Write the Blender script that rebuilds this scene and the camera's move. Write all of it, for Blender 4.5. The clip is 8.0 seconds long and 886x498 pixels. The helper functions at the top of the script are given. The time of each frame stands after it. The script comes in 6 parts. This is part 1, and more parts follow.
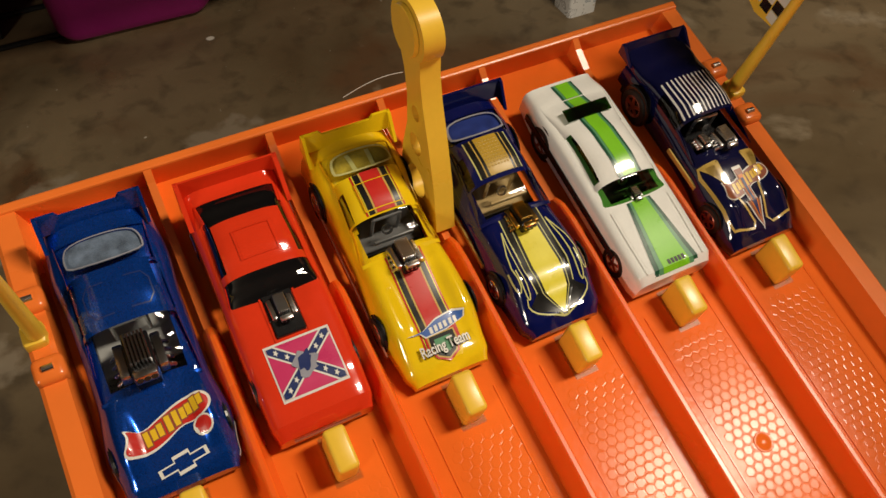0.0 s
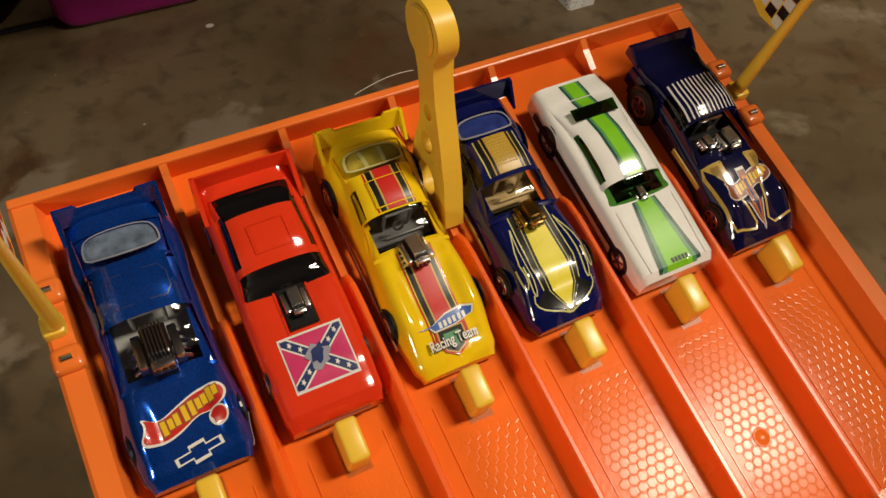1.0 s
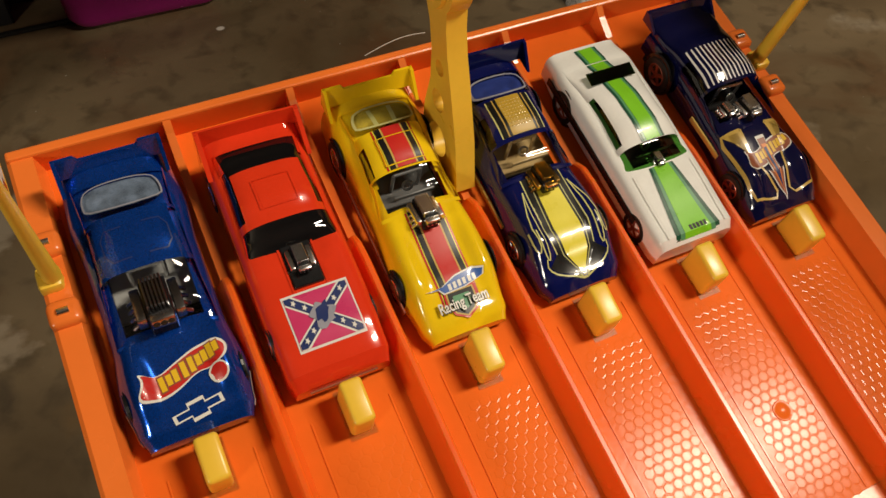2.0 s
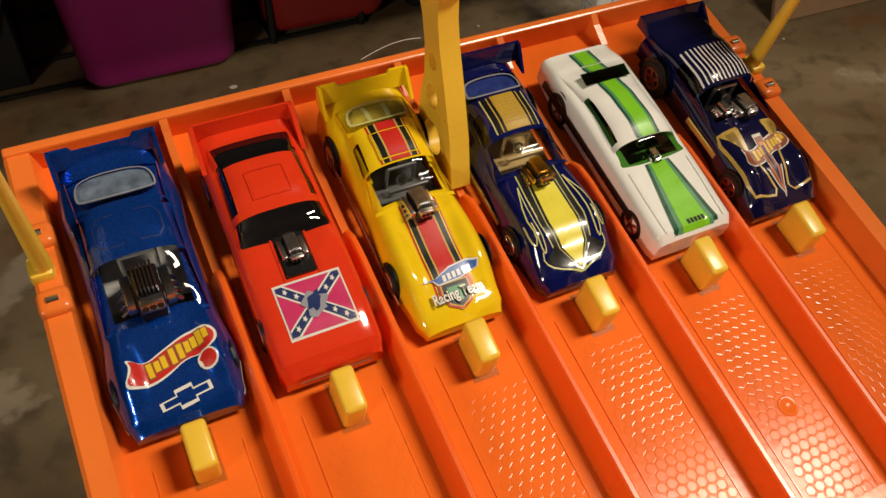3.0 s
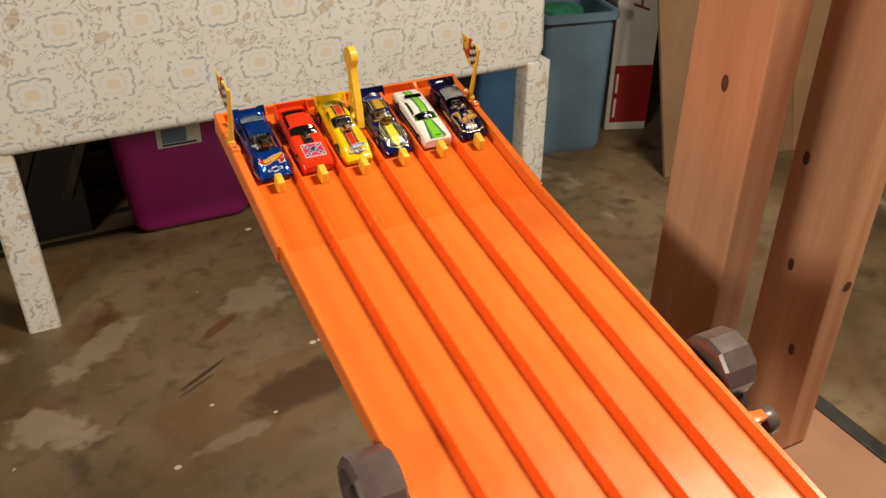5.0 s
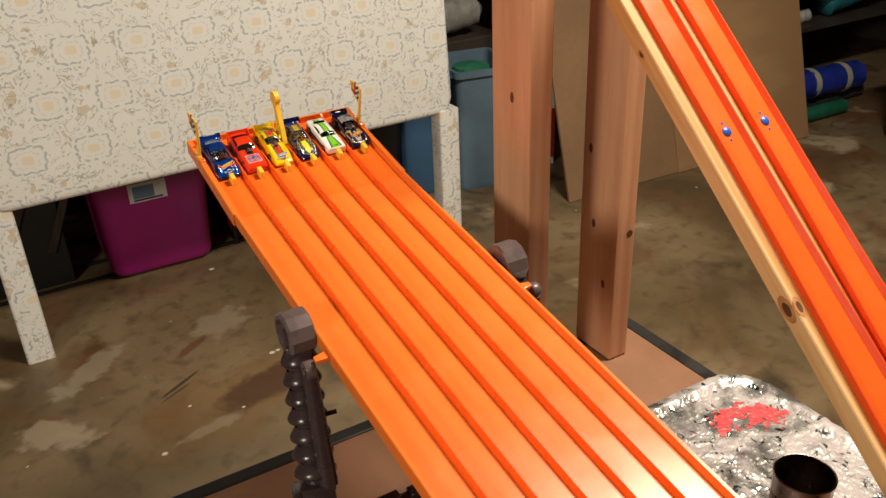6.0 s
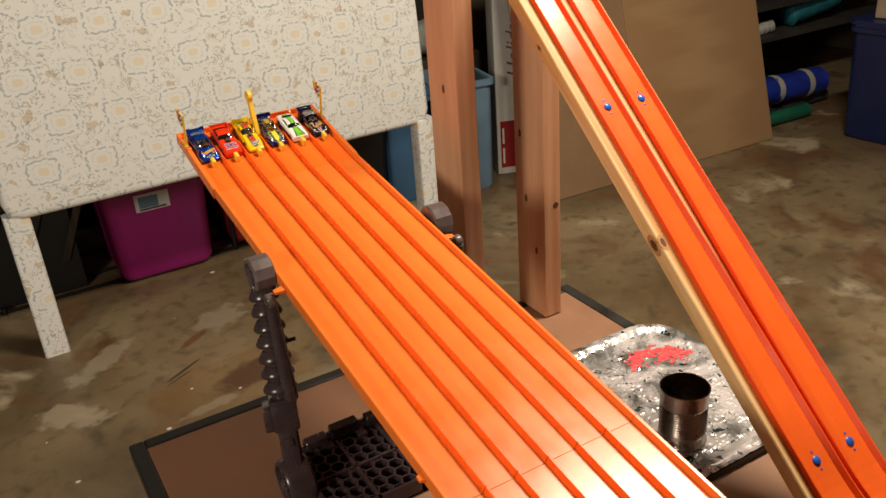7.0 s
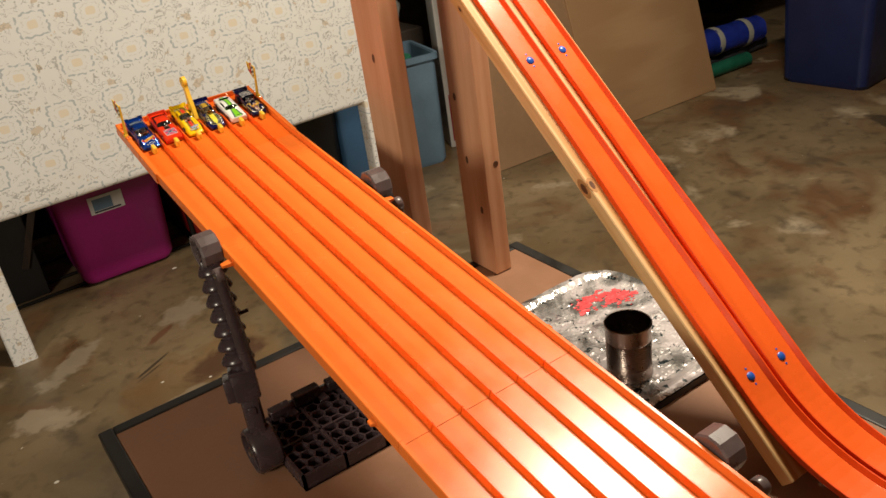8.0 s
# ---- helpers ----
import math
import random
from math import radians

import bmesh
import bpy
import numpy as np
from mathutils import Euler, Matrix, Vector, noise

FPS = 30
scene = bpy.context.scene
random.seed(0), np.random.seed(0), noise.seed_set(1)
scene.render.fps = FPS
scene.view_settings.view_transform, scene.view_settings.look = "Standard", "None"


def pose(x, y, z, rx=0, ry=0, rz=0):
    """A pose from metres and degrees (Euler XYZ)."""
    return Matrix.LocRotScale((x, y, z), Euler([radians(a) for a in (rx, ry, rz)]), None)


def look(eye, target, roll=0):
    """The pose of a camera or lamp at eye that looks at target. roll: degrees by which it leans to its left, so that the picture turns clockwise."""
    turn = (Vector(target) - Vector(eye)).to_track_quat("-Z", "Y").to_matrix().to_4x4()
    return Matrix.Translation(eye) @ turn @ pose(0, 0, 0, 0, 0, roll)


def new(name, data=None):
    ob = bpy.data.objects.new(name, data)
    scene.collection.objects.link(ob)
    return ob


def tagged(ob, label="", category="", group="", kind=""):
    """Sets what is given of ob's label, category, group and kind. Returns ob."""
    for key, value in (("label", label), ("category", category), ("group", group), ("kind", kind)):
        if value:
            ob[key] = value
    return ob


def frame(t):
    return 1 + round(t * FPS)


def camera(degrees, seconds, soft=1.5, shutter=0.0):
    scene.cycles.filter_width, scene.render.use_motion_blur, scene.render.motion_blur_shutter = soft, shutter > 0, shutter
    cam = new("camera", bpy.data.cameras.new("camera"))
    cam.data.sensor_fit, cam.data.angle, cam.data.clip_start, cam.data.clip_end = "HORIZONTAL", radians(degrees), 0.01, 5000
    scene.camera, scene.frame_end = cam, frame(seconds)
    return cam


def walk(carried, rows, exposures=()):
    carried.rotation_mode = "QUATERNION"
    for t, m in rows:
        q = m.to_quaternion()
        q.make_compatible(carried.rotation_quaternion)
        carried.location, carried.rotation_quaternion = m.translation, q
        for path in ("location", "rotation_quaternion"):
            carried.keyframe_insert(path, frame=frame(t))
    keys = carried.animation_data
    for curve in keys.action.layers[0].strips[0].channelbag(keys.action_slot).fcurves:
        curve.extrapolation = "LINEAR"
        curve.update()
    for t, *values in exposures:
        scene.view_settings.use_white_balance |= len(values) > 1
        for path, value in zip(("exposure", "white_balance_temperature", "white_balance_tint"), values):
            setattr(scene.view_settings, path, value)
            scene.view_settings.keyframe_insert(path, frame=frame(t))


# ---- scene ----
cam = camera(55.2, 8.0, soft=1.5)
PATH = [
    (0.0, (-0.0902, -0.1183, 1.1092), (0.2173, 0.4513, 0.3469), 1.94),
    (0.5, (-0.0937, -0.118, 1.1144), (0.2115, 0.445, 0.3463), 2.54),
    (1.0, (-0.0952, -0.118, 1.1147), (0.2134, 0.4404, 0.3447), 3.09),
    (1.5, (-0.0918, -0.1199, 1.1117), (0.215, 0.4436, 0.3446), 2.99),
    (2.0, (-0.0984, -0.1237, 1.0983), (0.2076, 0.4488, 0.3376), 3.24),
    (2.2, (-0.0998, -0.1281, 1.0924), (0.2078, 0.4533, 0.3392), 3.12),
    (3.3, (-0.0989, -0.1435, 1.0827), (0.2203, 0.5056, 0.3923), 1.13),
    (3.5, (-0.1003, -0.1495, 1.0847), (0.2342, 0.5101, 0.4116), 0.86),
    (4.0, (-0.1291, -0.222, 1.1067), (0.2196, 0.4862, 0.4928), 0.46),
    (4.2, (-0.1481, -0.2957, 1.1427), (0.2072, 0.4177, 0.5387), 0.86),
    (5.3, (-0.338, -0.808, 1.272), (0.451, 0.738, 0.278), 0.2),
    (5.5, (-0.376, -0.902, 1.305), (0.446, 0.641, 0.333), -0.5),
    (6, (-0.386, -1.071, 1.327), (0.494, 0.469, 0.404), -2.4),
    (6.5, (-0.406, -1.259, 1.337), (0.479, 0.296, 0.442), -3.1),
    (7, (-0.424, -1.341, 1.341), (0.45, 0.236, 0.474), -4.3),
    (7.5, (-0.429, -1.375, 1.34), (0.454, 0.206, 0.49), -5.4),
    (8, (-0.418, -1.408, 1.324), (0.5, 0.118, 0.415), -8.6),
]
EXPOSURES = [(0.0, -0.09), (2.2, -0.06), (3.3, 0.15), (4.2, 0.53), (5.3, 0.63), (8.0, 0.63)]
walk(cam, [(t, look(eye, target, roll)) for t, eye, target, roll in PATH], EXPOSURES)

# ---- world and lamps ----
world = bpy.data.worlds.new("garage_air")
world.use_nodes = True
world.node_tree.nodes["Background"].inputs[0].default_value = (0.9, 0.75, 0.6, 1)
world.node_tree.nodes["Background"].inputs[1].default_value = 0.003
scene.world = world


def area_lamp(name, eye, target, sx, sy, watts, color):
    data = bpy.data.lights.new(name, "AREA")
    data.shape, data.size, data.size_y, data.energy, data.color = "RECTANGLE", sx, sy, watts, color
    ob = new(name, data)
    ob.matrix_world = look(eye, target)
    return ob


# a long ceiling lamp over the track and a second one off to the side
area_lamp("ceiling_lamp", (1.0, -0.41, 2.38), (1.0, -0.40, 0), 0.66, 0.19, 40, (1.0, 0.87, 0.68))
area_lamp("side_lamp", (-2.4, -1.45, 1.78), (0.3, 0.2, 0.75), 0.45, 0.45, 27, (1.0, 0.88, 0.70))

# ---- materials ----
MATS = {}


def mat(name, color, rough=0.5, metal=0.0, var=0.12, scale=30.0, bump=0.0, bump_scale=None, coat=0.0, trans=0.0, spec=0.5, wear=None, island=False, detail=6.0, sss=0.0, flake=0.0):
    """A plain surface with two scales of colour variation, fine relief and uneven gloss."""
    if name in MATS:
        return MATS[name]
    m = bpy.data.materials.new(name)
    m.use_nodes = True
    nt = m.node_tree
    N, K = nt.nodes, nt.links
    b = N["Principled BSDF"]
    b.inputs["Roughness"].default_value, b.inputs["Metallic"].default_value = rough, metal
    b.inputs["Coat Weight"].default_value, b.inputs["Transmission Weight"].default_value = coat, trans
    b.inputs["Coat Roughness"].default_value = 0.04
    b.inputs["Specular IOR Level"].default_value = spec
    if sss:
        b.inputs["Subsurface Weight"].default_value = sss
        b.inputs["Subsurface Radius"].default_value = (0.006, 0.002, 0.0008)
        b.inputs["Subsurface Scale"].default_value = 0.7
    tc = N.new("ShaderNodeTexCoord")
    big, fine = N.new("ShaderNodeTexNoise"), N.new("ShaderNodeTexNoise")
    big.inputs["Scale"].default_value, fine.inputs["Scale"].default_value = scale, scale * 9
    big.inputs["Detail"].default_value, fine.inputs["Detail"].default_value = detail, detail
    mix = N.new("ShaderNodeMath")
    mix.operation = "MULTIPLY_ADD"
    for n in (big, fine):
        K.new(tc.outputs["Object"], n.inputs["Vector"])
    K.new(fine.outputs["Fac"], mix.inputs[0])
    mix.inputs[1].default_value = 0.4
    K.new(big.outputs["Fac"], mix.inputs[2])
    ramp = N.new("ShaderNodeValToRGB")
    lo, hi = [max(0.0, c * (1 - var)) for c in color], [min(1.0, c * (1 + var)) for c in color]
    ramp.color_ramp.elements[0].position, ramp.color_ramp.elements[1].position = 0.45, 0.95
    ramp.color_ramp.elements[0].color, ramp.color_ramp.elements[1].color = (*lo, 1), (*hi, 1)
    K.new(mix.outputs[0], ramp.inputs[0])
    out = ramp.outputs[0]
    if wear:
        wn = N.new("ShaderNodeTexNoise")
        wn.inputs["Scale"].default_value, wn.inputs["Detail"].default_value = wear[1], 10
        K.new(tc.outputs["Object"], wn.inputs["Vector"])
        wr = N.new("ShaderNodeValToRGB")
        wr.color_ramp.elements[0].position, wr.color_ramp.elements[1].position = wear[2], wear[3]
        K.new(wn.outputs["Fac"], wr.inputs[0])
        mx = N.new("ShaderNodeMix")
        mx.data_type = "RGBA"
        K.new(wr.outputs[0], mx.inputs["Factor"])
        K.new(out, mx.inputs["A"])
        mx.inputs["B"].default_value = (*wear[0], 1)
        out = mx.outputs["Result"]
    if flake:
        vo = N.new("ShaderNodeTexVoronoi")
        vo.inputs["Scale"].default_value = 5200
        K.new(tc.outputs["Object"], vo.inputs["Vector"])
        hs = N.new("ShaderNodeHueSaturation")
        mr = N.new("ShaderNodeMapRange")
        mr.inputs["To Min"].default_value, mr.inputs["To Max"].default_value = 1 - flake, 1 + flake
        K.new(vo.outputs["Color"], mr.inputs["Value"])
        K.new(mr.outputs[0], hs.inputs["Value"])
        K.new(out, hs.inputs["Color"])
        out = hs.outputs[0]
    K.new(out, b.inputs["Base Color"])
    rr = N.new("ShaderNodeMapRange")
    rr.inputs["From Min"].default_value, rr.inputs["From Max"].default_value = 0.3, 0.8
    rr.inputs["To Min"].default_value, rr.inputs["To Max"].default_value = rough * 0.8, min(1, rough * 1.25)
    K.new(big.outputs["Fac"], rr.inputs["Value"])
    K.new(rr.outputs[0], b.inputs["Roughness"])
    if bump:
        bn, bu = N.new("ShaderNodeTexNoise"), N.new("ShaderNodeBump")
        bn.inputs["Scale"].default_value, bn.inputs["Detail"].default_value = bump_scale or scale * 6, 8
        K.new(tc.outputs["Object"], bn.inputs["Vector"])
        bu.inputs["Strength"].default_value, bu.inputs["Distance"].default_value = 1.0, bump
        K.new(bn.outputs["Fac"], bu.inputs["Height"])
        K.new(bu.outputs[0], b.inputs["Normal"])
    MATS[name] = m
    return m


def wood(name, light, dark, along=(1, 1, 12), scale=9.0, rough=0.55, wave=0.45):
    """Sawn timber: stretched grain and rings, grain runs along the object's z."""
    if name in MATS:
        return MATS[name]
    m = bpy.data.materials.new(name)
    m.use_nodes = True
    N, K = m.node_tree.nodes, m.node_tree.links
    b = N["Principled BSDF"]
    tc, mp = N.new("ShaderNodeTexCoord"), N.new("ShaderNodeMapping")
    mp.inputs["Scale"].default_value = [1 / a for a in along]
    K.new(tc.outputs["Object"], mp.inputs["Vector"])
    n1, wv, n2 = N.new("ShaderNodeTexNoise"), N.new("ShaderNodeTexWave"), N.new("ShaderNodeTexNoise")
    n1.inputs["Scale"].default_value, n2.inputs["Scale"].default_value = scale * 1.3, scale * 24
    n1.inputs["Detail"].default_value = n2.inputs["Detail"].default_value = 8
    wv.inputs["Scale"].default_value, wv.inputs["Distortion"].default_value, wv.inputs["Detail"].default_value = scale * 1.5, 7, 3
    wv.inputs["Detail Scale"].default_value = 1.2
    for n in (n1, wv, n2):
        K.new(mp.outputs[0], n.inputs["Vector"])
    a = N.new("ShaderNodeMath")
    a.operation = "MULTIPLY_ADD"
    a.inputs[1].default_value = wave
    K.new(wv.outputs["Fac"], a.inputs[0])
    K.new(n1.outputs["Fac"], a.inputs[2])
    c = N.new("ShaderNodeMath")
    c.operation = "MULTIPLY_ADD"
    c.inputs[1].default_value = 0.35
    K.new(n2.outputs["Fac"], c.inputs[0])
    K.new(a.outputs[0], c.inputs[2])
    r = N.new("ShaderNodeValToRGB")
    r.color_ramp.elements[0].position, r.color_ramp.elements[1].position = 0.55, 1.15
    r.color_ramp.elements[0].color, r.color_ramp.elements[1].color = (*light, 1), (*dark, 1)
    K.new(c.outputs[0], r.inputs[0])
    K.new(r.outputs[0], b.inputs["Base Color"])
    b.inputs["Roughness"].default_value = rough
    bu = N.new("ShaderNodeBump")
    bu.inputs["Distance"].default_value, bu.inputs["Strength"].default_value = 0.0006, 0.6
    K.new(c.outputs[0], bu.inputs["Height"])
    K.new(bu.outputs[0], b.inputs["Normal"])
    MATS[name] = m
    return m


def glass(name, tint, rough=0.02):
    """Thin clear plastic: tinted light goes straight through, gloss by the angle."""
    m = bpy.data.materials.new(name)
    m.use_nodes = True
    N, K = m.node_tree.nodes, m.node_tree.links
    N.remove(N["Principled BSDF"])
    tr, gl, fr, mx = N.new("ShaderNodeBsdfTransparent"), N.new("ShaderNodeBsdfGlossy"), N.new("ShaderNodeFresnel"), N.new("ShaderNodeMixShader")
    tr.inputs["Color"].default_value = (*tint, 1)
    gl.inputs["Roughness"].default_value = rough
    fr.inputs["IOR"].default_value = 1.6
    K.new(fr.outputs[0], mx.inputs[0])
    K.new(tr.outputs[0], mx.inputs[1])
    K.new(gl.outputs[0], mx.inputs[2])
    K.new(mx.outputs[0], N["Material Output"].inputs["Surface"])
    return m


# deck lighter, dividers deeper: floor sheen and shaded sides set in the colour
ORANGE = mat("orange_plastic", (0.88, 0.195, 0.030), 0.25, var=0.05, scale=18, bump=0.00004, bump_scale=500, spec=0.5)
RIDGE = mat("shade_toned_orange_plastic", (0.88, 0.140, 0.013), 0.28, var=0.05, scale=18, sss=0.6)
YELLOW = mat("yellow_plastic", (0.88, 0.55, 0.05), 0.33, var=0.05, scale=60, sss=0.0)
BROWN_PLASTIC = mat("dark_plum_plastic", (0.048, 0.032, 0.036), 0.27, var=0.25, scale=40)
STEEL = mat("pin_steel", (0.7, 0.68, 0.64), 0.25, 1.0)
CHROME = mat("chrome", (0.92, 0.92, 0.92), 0.27, 1.0, var=0.05)
BLACK = mat("black_paint", (0.008, 0.008, 0.009), 0.25, var=0.2)
RUBBER = mat("black_rubber", (0.012, 0.012, 0.012), 0.6, var=0.2)
PINE = wood("pine", (0.80, 0.52, 0.25), (0.55, 0.27, 0.09))
CEDAR = wood("reddish_fir", (0.72, 0.40, 0.24), (0.56, 0.26, 0.13), scale=7, wave=0.16)
PLY = wood("plywood", (0.40, 0.25, 0.13), (0.34, 0.20, 0.10), along=(9, 1, 1), scale=3)


def floor_material():
    m = bpy.data.materials.new("stained_concrete")
    m.use_nodes = True
    N, K = m.node_tree.nodes, m.node_tree.links
    b = N["Principled BSDF"]
    tc = N.new("ShaderNodeTexCoord")

    def noise_of(scale, detail=8, dist=0.0):
        n = N.new("ShaderNodeTexNoise")
        n.inputs["Scale"].default_value, n.inputs["Detail"].default_value, n.inputs["Distortion"].default_value = scale, detail, dist
        K.new(tc.outputs["Object"], n.inputs["Vector"])
        return n.outputs["Fac"]

    def ramp_of(src, p0, p1, c0, c1):
        r = N.new("ShaderNodeValToRGB")
        r.color_ramp.elements[0].position, r.color_ramp.elements[1].position = p0, p1
        r.color_ramp.elements[0].color, r.color_ramp.elements[1].color = (*c0, 1), (*c1, 1)
        K.new(src, r.inputs[0])
        return r.outputs[0]

    def blend(fac, a, bb):
        x = N.new("ShaderNodeMix")
        x.data_type = "RGBA"
        K.new(fac, x.inputs["Factor"])
        for s, k in ((a, "A"), (bb, "B")):
            if isinstance(s, tuple):
                x.inputs[k].default_value = (*s, 1)
            else:
                K.new(s, x.inputs[k])
        return x.outputs["Result"]

    base = ramp_of(noise_of(1.6, 10, 0.6), 0.36, 0.64, (0.110, 0.075, 0.038), (0.29, 0.215, 0.125))
    rust = ramp_of(noise_of(2.7, 12, 1.0), 0.53, 0.68, (0, 0, 0), (1, 1, 1))
    c = blend(rust, base, (0.155, 0.083, 0.040))
    pale = ramp_of(noise_of(3.1, 15, 0.4), 0.61, 0.68, (0, 0, 0), (1, 1, 1))
    c = blend(pale, c, (0.42, 0.34, 0.235))
    dark = ramp_of(noise_of(4.6, 15, 0.6), 0.62, 0.72, (0, 0, 0), (1, 1, 1))
    c = blend(dark, c, (0.075, 0.055, 0.035))
    speck = ramp_of(noise_of(70, 3), 0.74, 0.78, (0, 0, 0), (1, 1, 1))
    c = blend(speck, c, (0.45, 0.40, 0.32))
    grain = ramp_of(noise_of(19, 15, 0.3), 0.52, 0.72, (0, 0, 0), (0.7,) * 3)
    c = blend(grain, c, (0.085, 0.060, 0.034))
    chip = ramp_of(noise_of(26, 2), 0.775, 0.785, (0, 0, 0), (1, 1, 1))
    c = blend(chip, c, (0.62, 0.56, 0.46))
    wobble, fine_wobble = noise_of(9, 10, 0.8), noise_of(34, 8)

    def stain(cx, cy, rx, ry, turn, colour, under, rough_edge=1.0, strength=1.0):
        """A stain with a ragged outline at one place on the floor."""
        mp = N.new("ShaderNodeMapping")
        mp.vector_type = "TEXTURE"
        mp.inputs["Location"].default_value, mp.inputs["Rotation"].default_value = (cx, cy, 0), (0, 0, radians(turn))
        mp.inputs["Scale"].default_value = (rx, ry, 1.0)
        K.new(tc.outputs["Object"], mp.inputs["Vector"])
        far = N.new("ShaderNodeVectorMath")
        far.operation = "LENGTH"
        K.new(mp.outputs[0], far.inputs[0])
        add = far.outputs["Value"]
        for src, amount in ((wobble, 2.2 * rough_edge), (fine_wobble, 1.2 * rough_edge)):
            ma = N.new("ShaderNodeMath")
            ma.operation = "MULTIPLY_ADD"
            K.new(src, ma.inputs[0])
            ma.inputs[1].default_value = amount
            K.new(add, ma.inputs[2])
            add = ma.outputs[0]
        mid = 1.0 + 1.7 * rough_edge
        mr = N.new("ShaderNodeMapRange")
        mr.inputs["From Min"].default_value, mr.inputs["From Max"].default_value = mid + 0.18, mid - 0.22
        mr.inputs["To Min"].default_value, mr.inputs["To Max"].default_value = 0.0, strength
        K.new(add, mr.inputs["Value"])
        return blend(mr.outputs[0], under, colour)

    # ochre bloom round a rusty stain, scraped plaster, tyre scuffs and paint drips
    c = stain(0.00, 0.72, 0.26, 0.14, 15, (0.21, 0.125, 0.050), c, 0.8, 0.6)
    c = stain(0.085, 0.745, 0.125, 0.062, 12, (0.085, 0.040, 0.022), c, 0.6, 0.85)
    c = stain(-0.41, 0.845, 0.085, 0.050, -35, (0.36, 0.29, 0.205), c, 1.1, 0.8)
    c = stain(0.090, 1.120, 0.080, 0.060, 20, (0.32, 0.26, 0.19), c, 1.2, 0.7)
    c = stain(-0.010, 1.040, 0.060, 0.016, 35, (0.13, 0.045, 0.022), c, 0.6, 0.7)
    c = stain(-0.27, 1.090, 0.110, 0.040, 40, (0.36, 0.30, 0.22), c, 1.0, 0.7)
    c = stain(-0.09, 0.655, 0.075, 0.020, 10, (0.31, 0.245, 0.165), c, 1.0, 0.7)
    c = stain(-0.092, 0.876, 0.062, 0.0055, 31, (0.035, 0.026, 0.020), c, 0.45, 0.8)
    c = stain(-0.110, 0.846, 0.046, 0.0040, 28, (0.040, 0.030, 0.022), c, 0.45, 0.7)
    for x, y, r in ((0.168, 0.881, 0.0075), (0.186, 0.884, 0.0055), (-0.439, 0.543, 0.0065), (-0.197, 0.622, 0.0070), (0.175, 1.460, 0.0090), (-0.095, 0.770, 0.0045), (0.02, 0.69, 0.0045)):
        c = stain(x, y, r, r * 0.8, 0, (0.72, 0.68, 0.60), c, 0.25)
    K.new(c, b.inputs["Base Color"])
    K.new(ramp_of(noise_of(6, 8), 0.3, 0.7, (0.26,) * 3, (0.55,) * 3), b.inputs["Roughness"])
    bu = N.new("ShaderNodeBump")
    bu.inputs["Distance"].default_value, bu.inputs["Strength"].default_value = 0.002, 0.5
    K.new(noise_of(28, 10), bu.inputs["Height"])
    K.new(bu.outputs[0], b.inputs["Normal"])
    return m


CONCRETE = floor_material()


# ---- mesh helpers ----
def mesh_from(name, bm, material, smooth=False):
    me = bpy.data.meshes.new(name)
    bmesh.ops.recalc_face_normals(bm, faces=bm.faces)
    bm.to_mesh(me)
    bm.free()
    for m in material if isinstance(material, (list, tuple)) else [material]:
        me.materials.append(m)
    if smooth:
        for p in me.polygons:
            p.use_smooth = True
        me.set_sharp_from_angle(angle=radians(35))
    return me


def part(name, bm, material, parent=None, label="", smooth=False):
    ob = new(name, mesh_from(name, bm, material, smooth))
    if parent:
        ob.parent = parent
    if label:
        ob["label"] = label
    return ob


def thing(name, m, label, category, group=""):
    ob = new(name)
    ob.empty_display_size = 0.02
    ob.matrix_basis = m
    return tagged(ob, label, category, group)


def box(bm, x0, x1, y0, y1, z0, z1, bevel=0.0, seg=1, m=None):
    g = bmesh.ops.create_cube(bm, size=1.0)
    vs = g["verts"]
    for v in vs:
        v.co = Vector(((x0 + x1) / 2 + v.co.x * (x1 - x0), (y0 + y1) / 2 + v.co.y * (y1 - y0), (z0 + z1) / 2 + v.co.z * (z1 - z0)))
    if bevel:
        es = {e for v in vs for e in v.link_edges}
        vs = [v for v in bmesh.ops.bevel(bm, geom=list(es), offset=bevel, segments=seg, affect="EDGES", profile=0.5)["verts"]] or vs
    if m is not None:
        bmesh.ops.transform(bm, matrix=m, verts=list(set(vs)))
    return bm


def boxed(*a, **k):
    return box(bmesh.new(), *a, **k)


def tube(bm, p, q, r0, r1=None, n=16, caps=True):
    """A straight round bar from p to q."""
    r1 = r0 if r1 is None else r1
    p, q = Vector(p), Vector(q)
    turn = (q - p).to_track_quat("Z", "Y").to_matrix()
    rings = []
    for c, r in ((p, r0), (q, r1)):
        rings.append([bm.verts.new(c + turn @ Vector((r * math.cos(2 * math.pi * i / n), r * math.sin(2 * math.pi * i / n), 0))) for i in range(n)])
    for i in range(n):
        bm.faces.new((rings[0][i], rings[0][(i + 1) % n], rings[1][(i + 1) % n], rings[1][i]))
    if caps:
        bm.faces.new(rings[0][::-1])
        bm.faces.new(rings[1])
    return bm


def lathe(bm, prof, n=32, m=Matrix()):
    """A turned body from pairs of radius and height."""
    rings = [[bm.verts.new(m @ Vector((r * math.cos(2 * math.pi * i / n), r * math.sin(2 * math.pi * i / n), z))) for i in range(n)] for r, z in prof]
    for a, b in zip(rings, rings[1:]):
        for i in range(n):
            bm.faces.new((a[i], a[(i + 1) % n], b[(i + 1) % n], b[i]))
    return bm


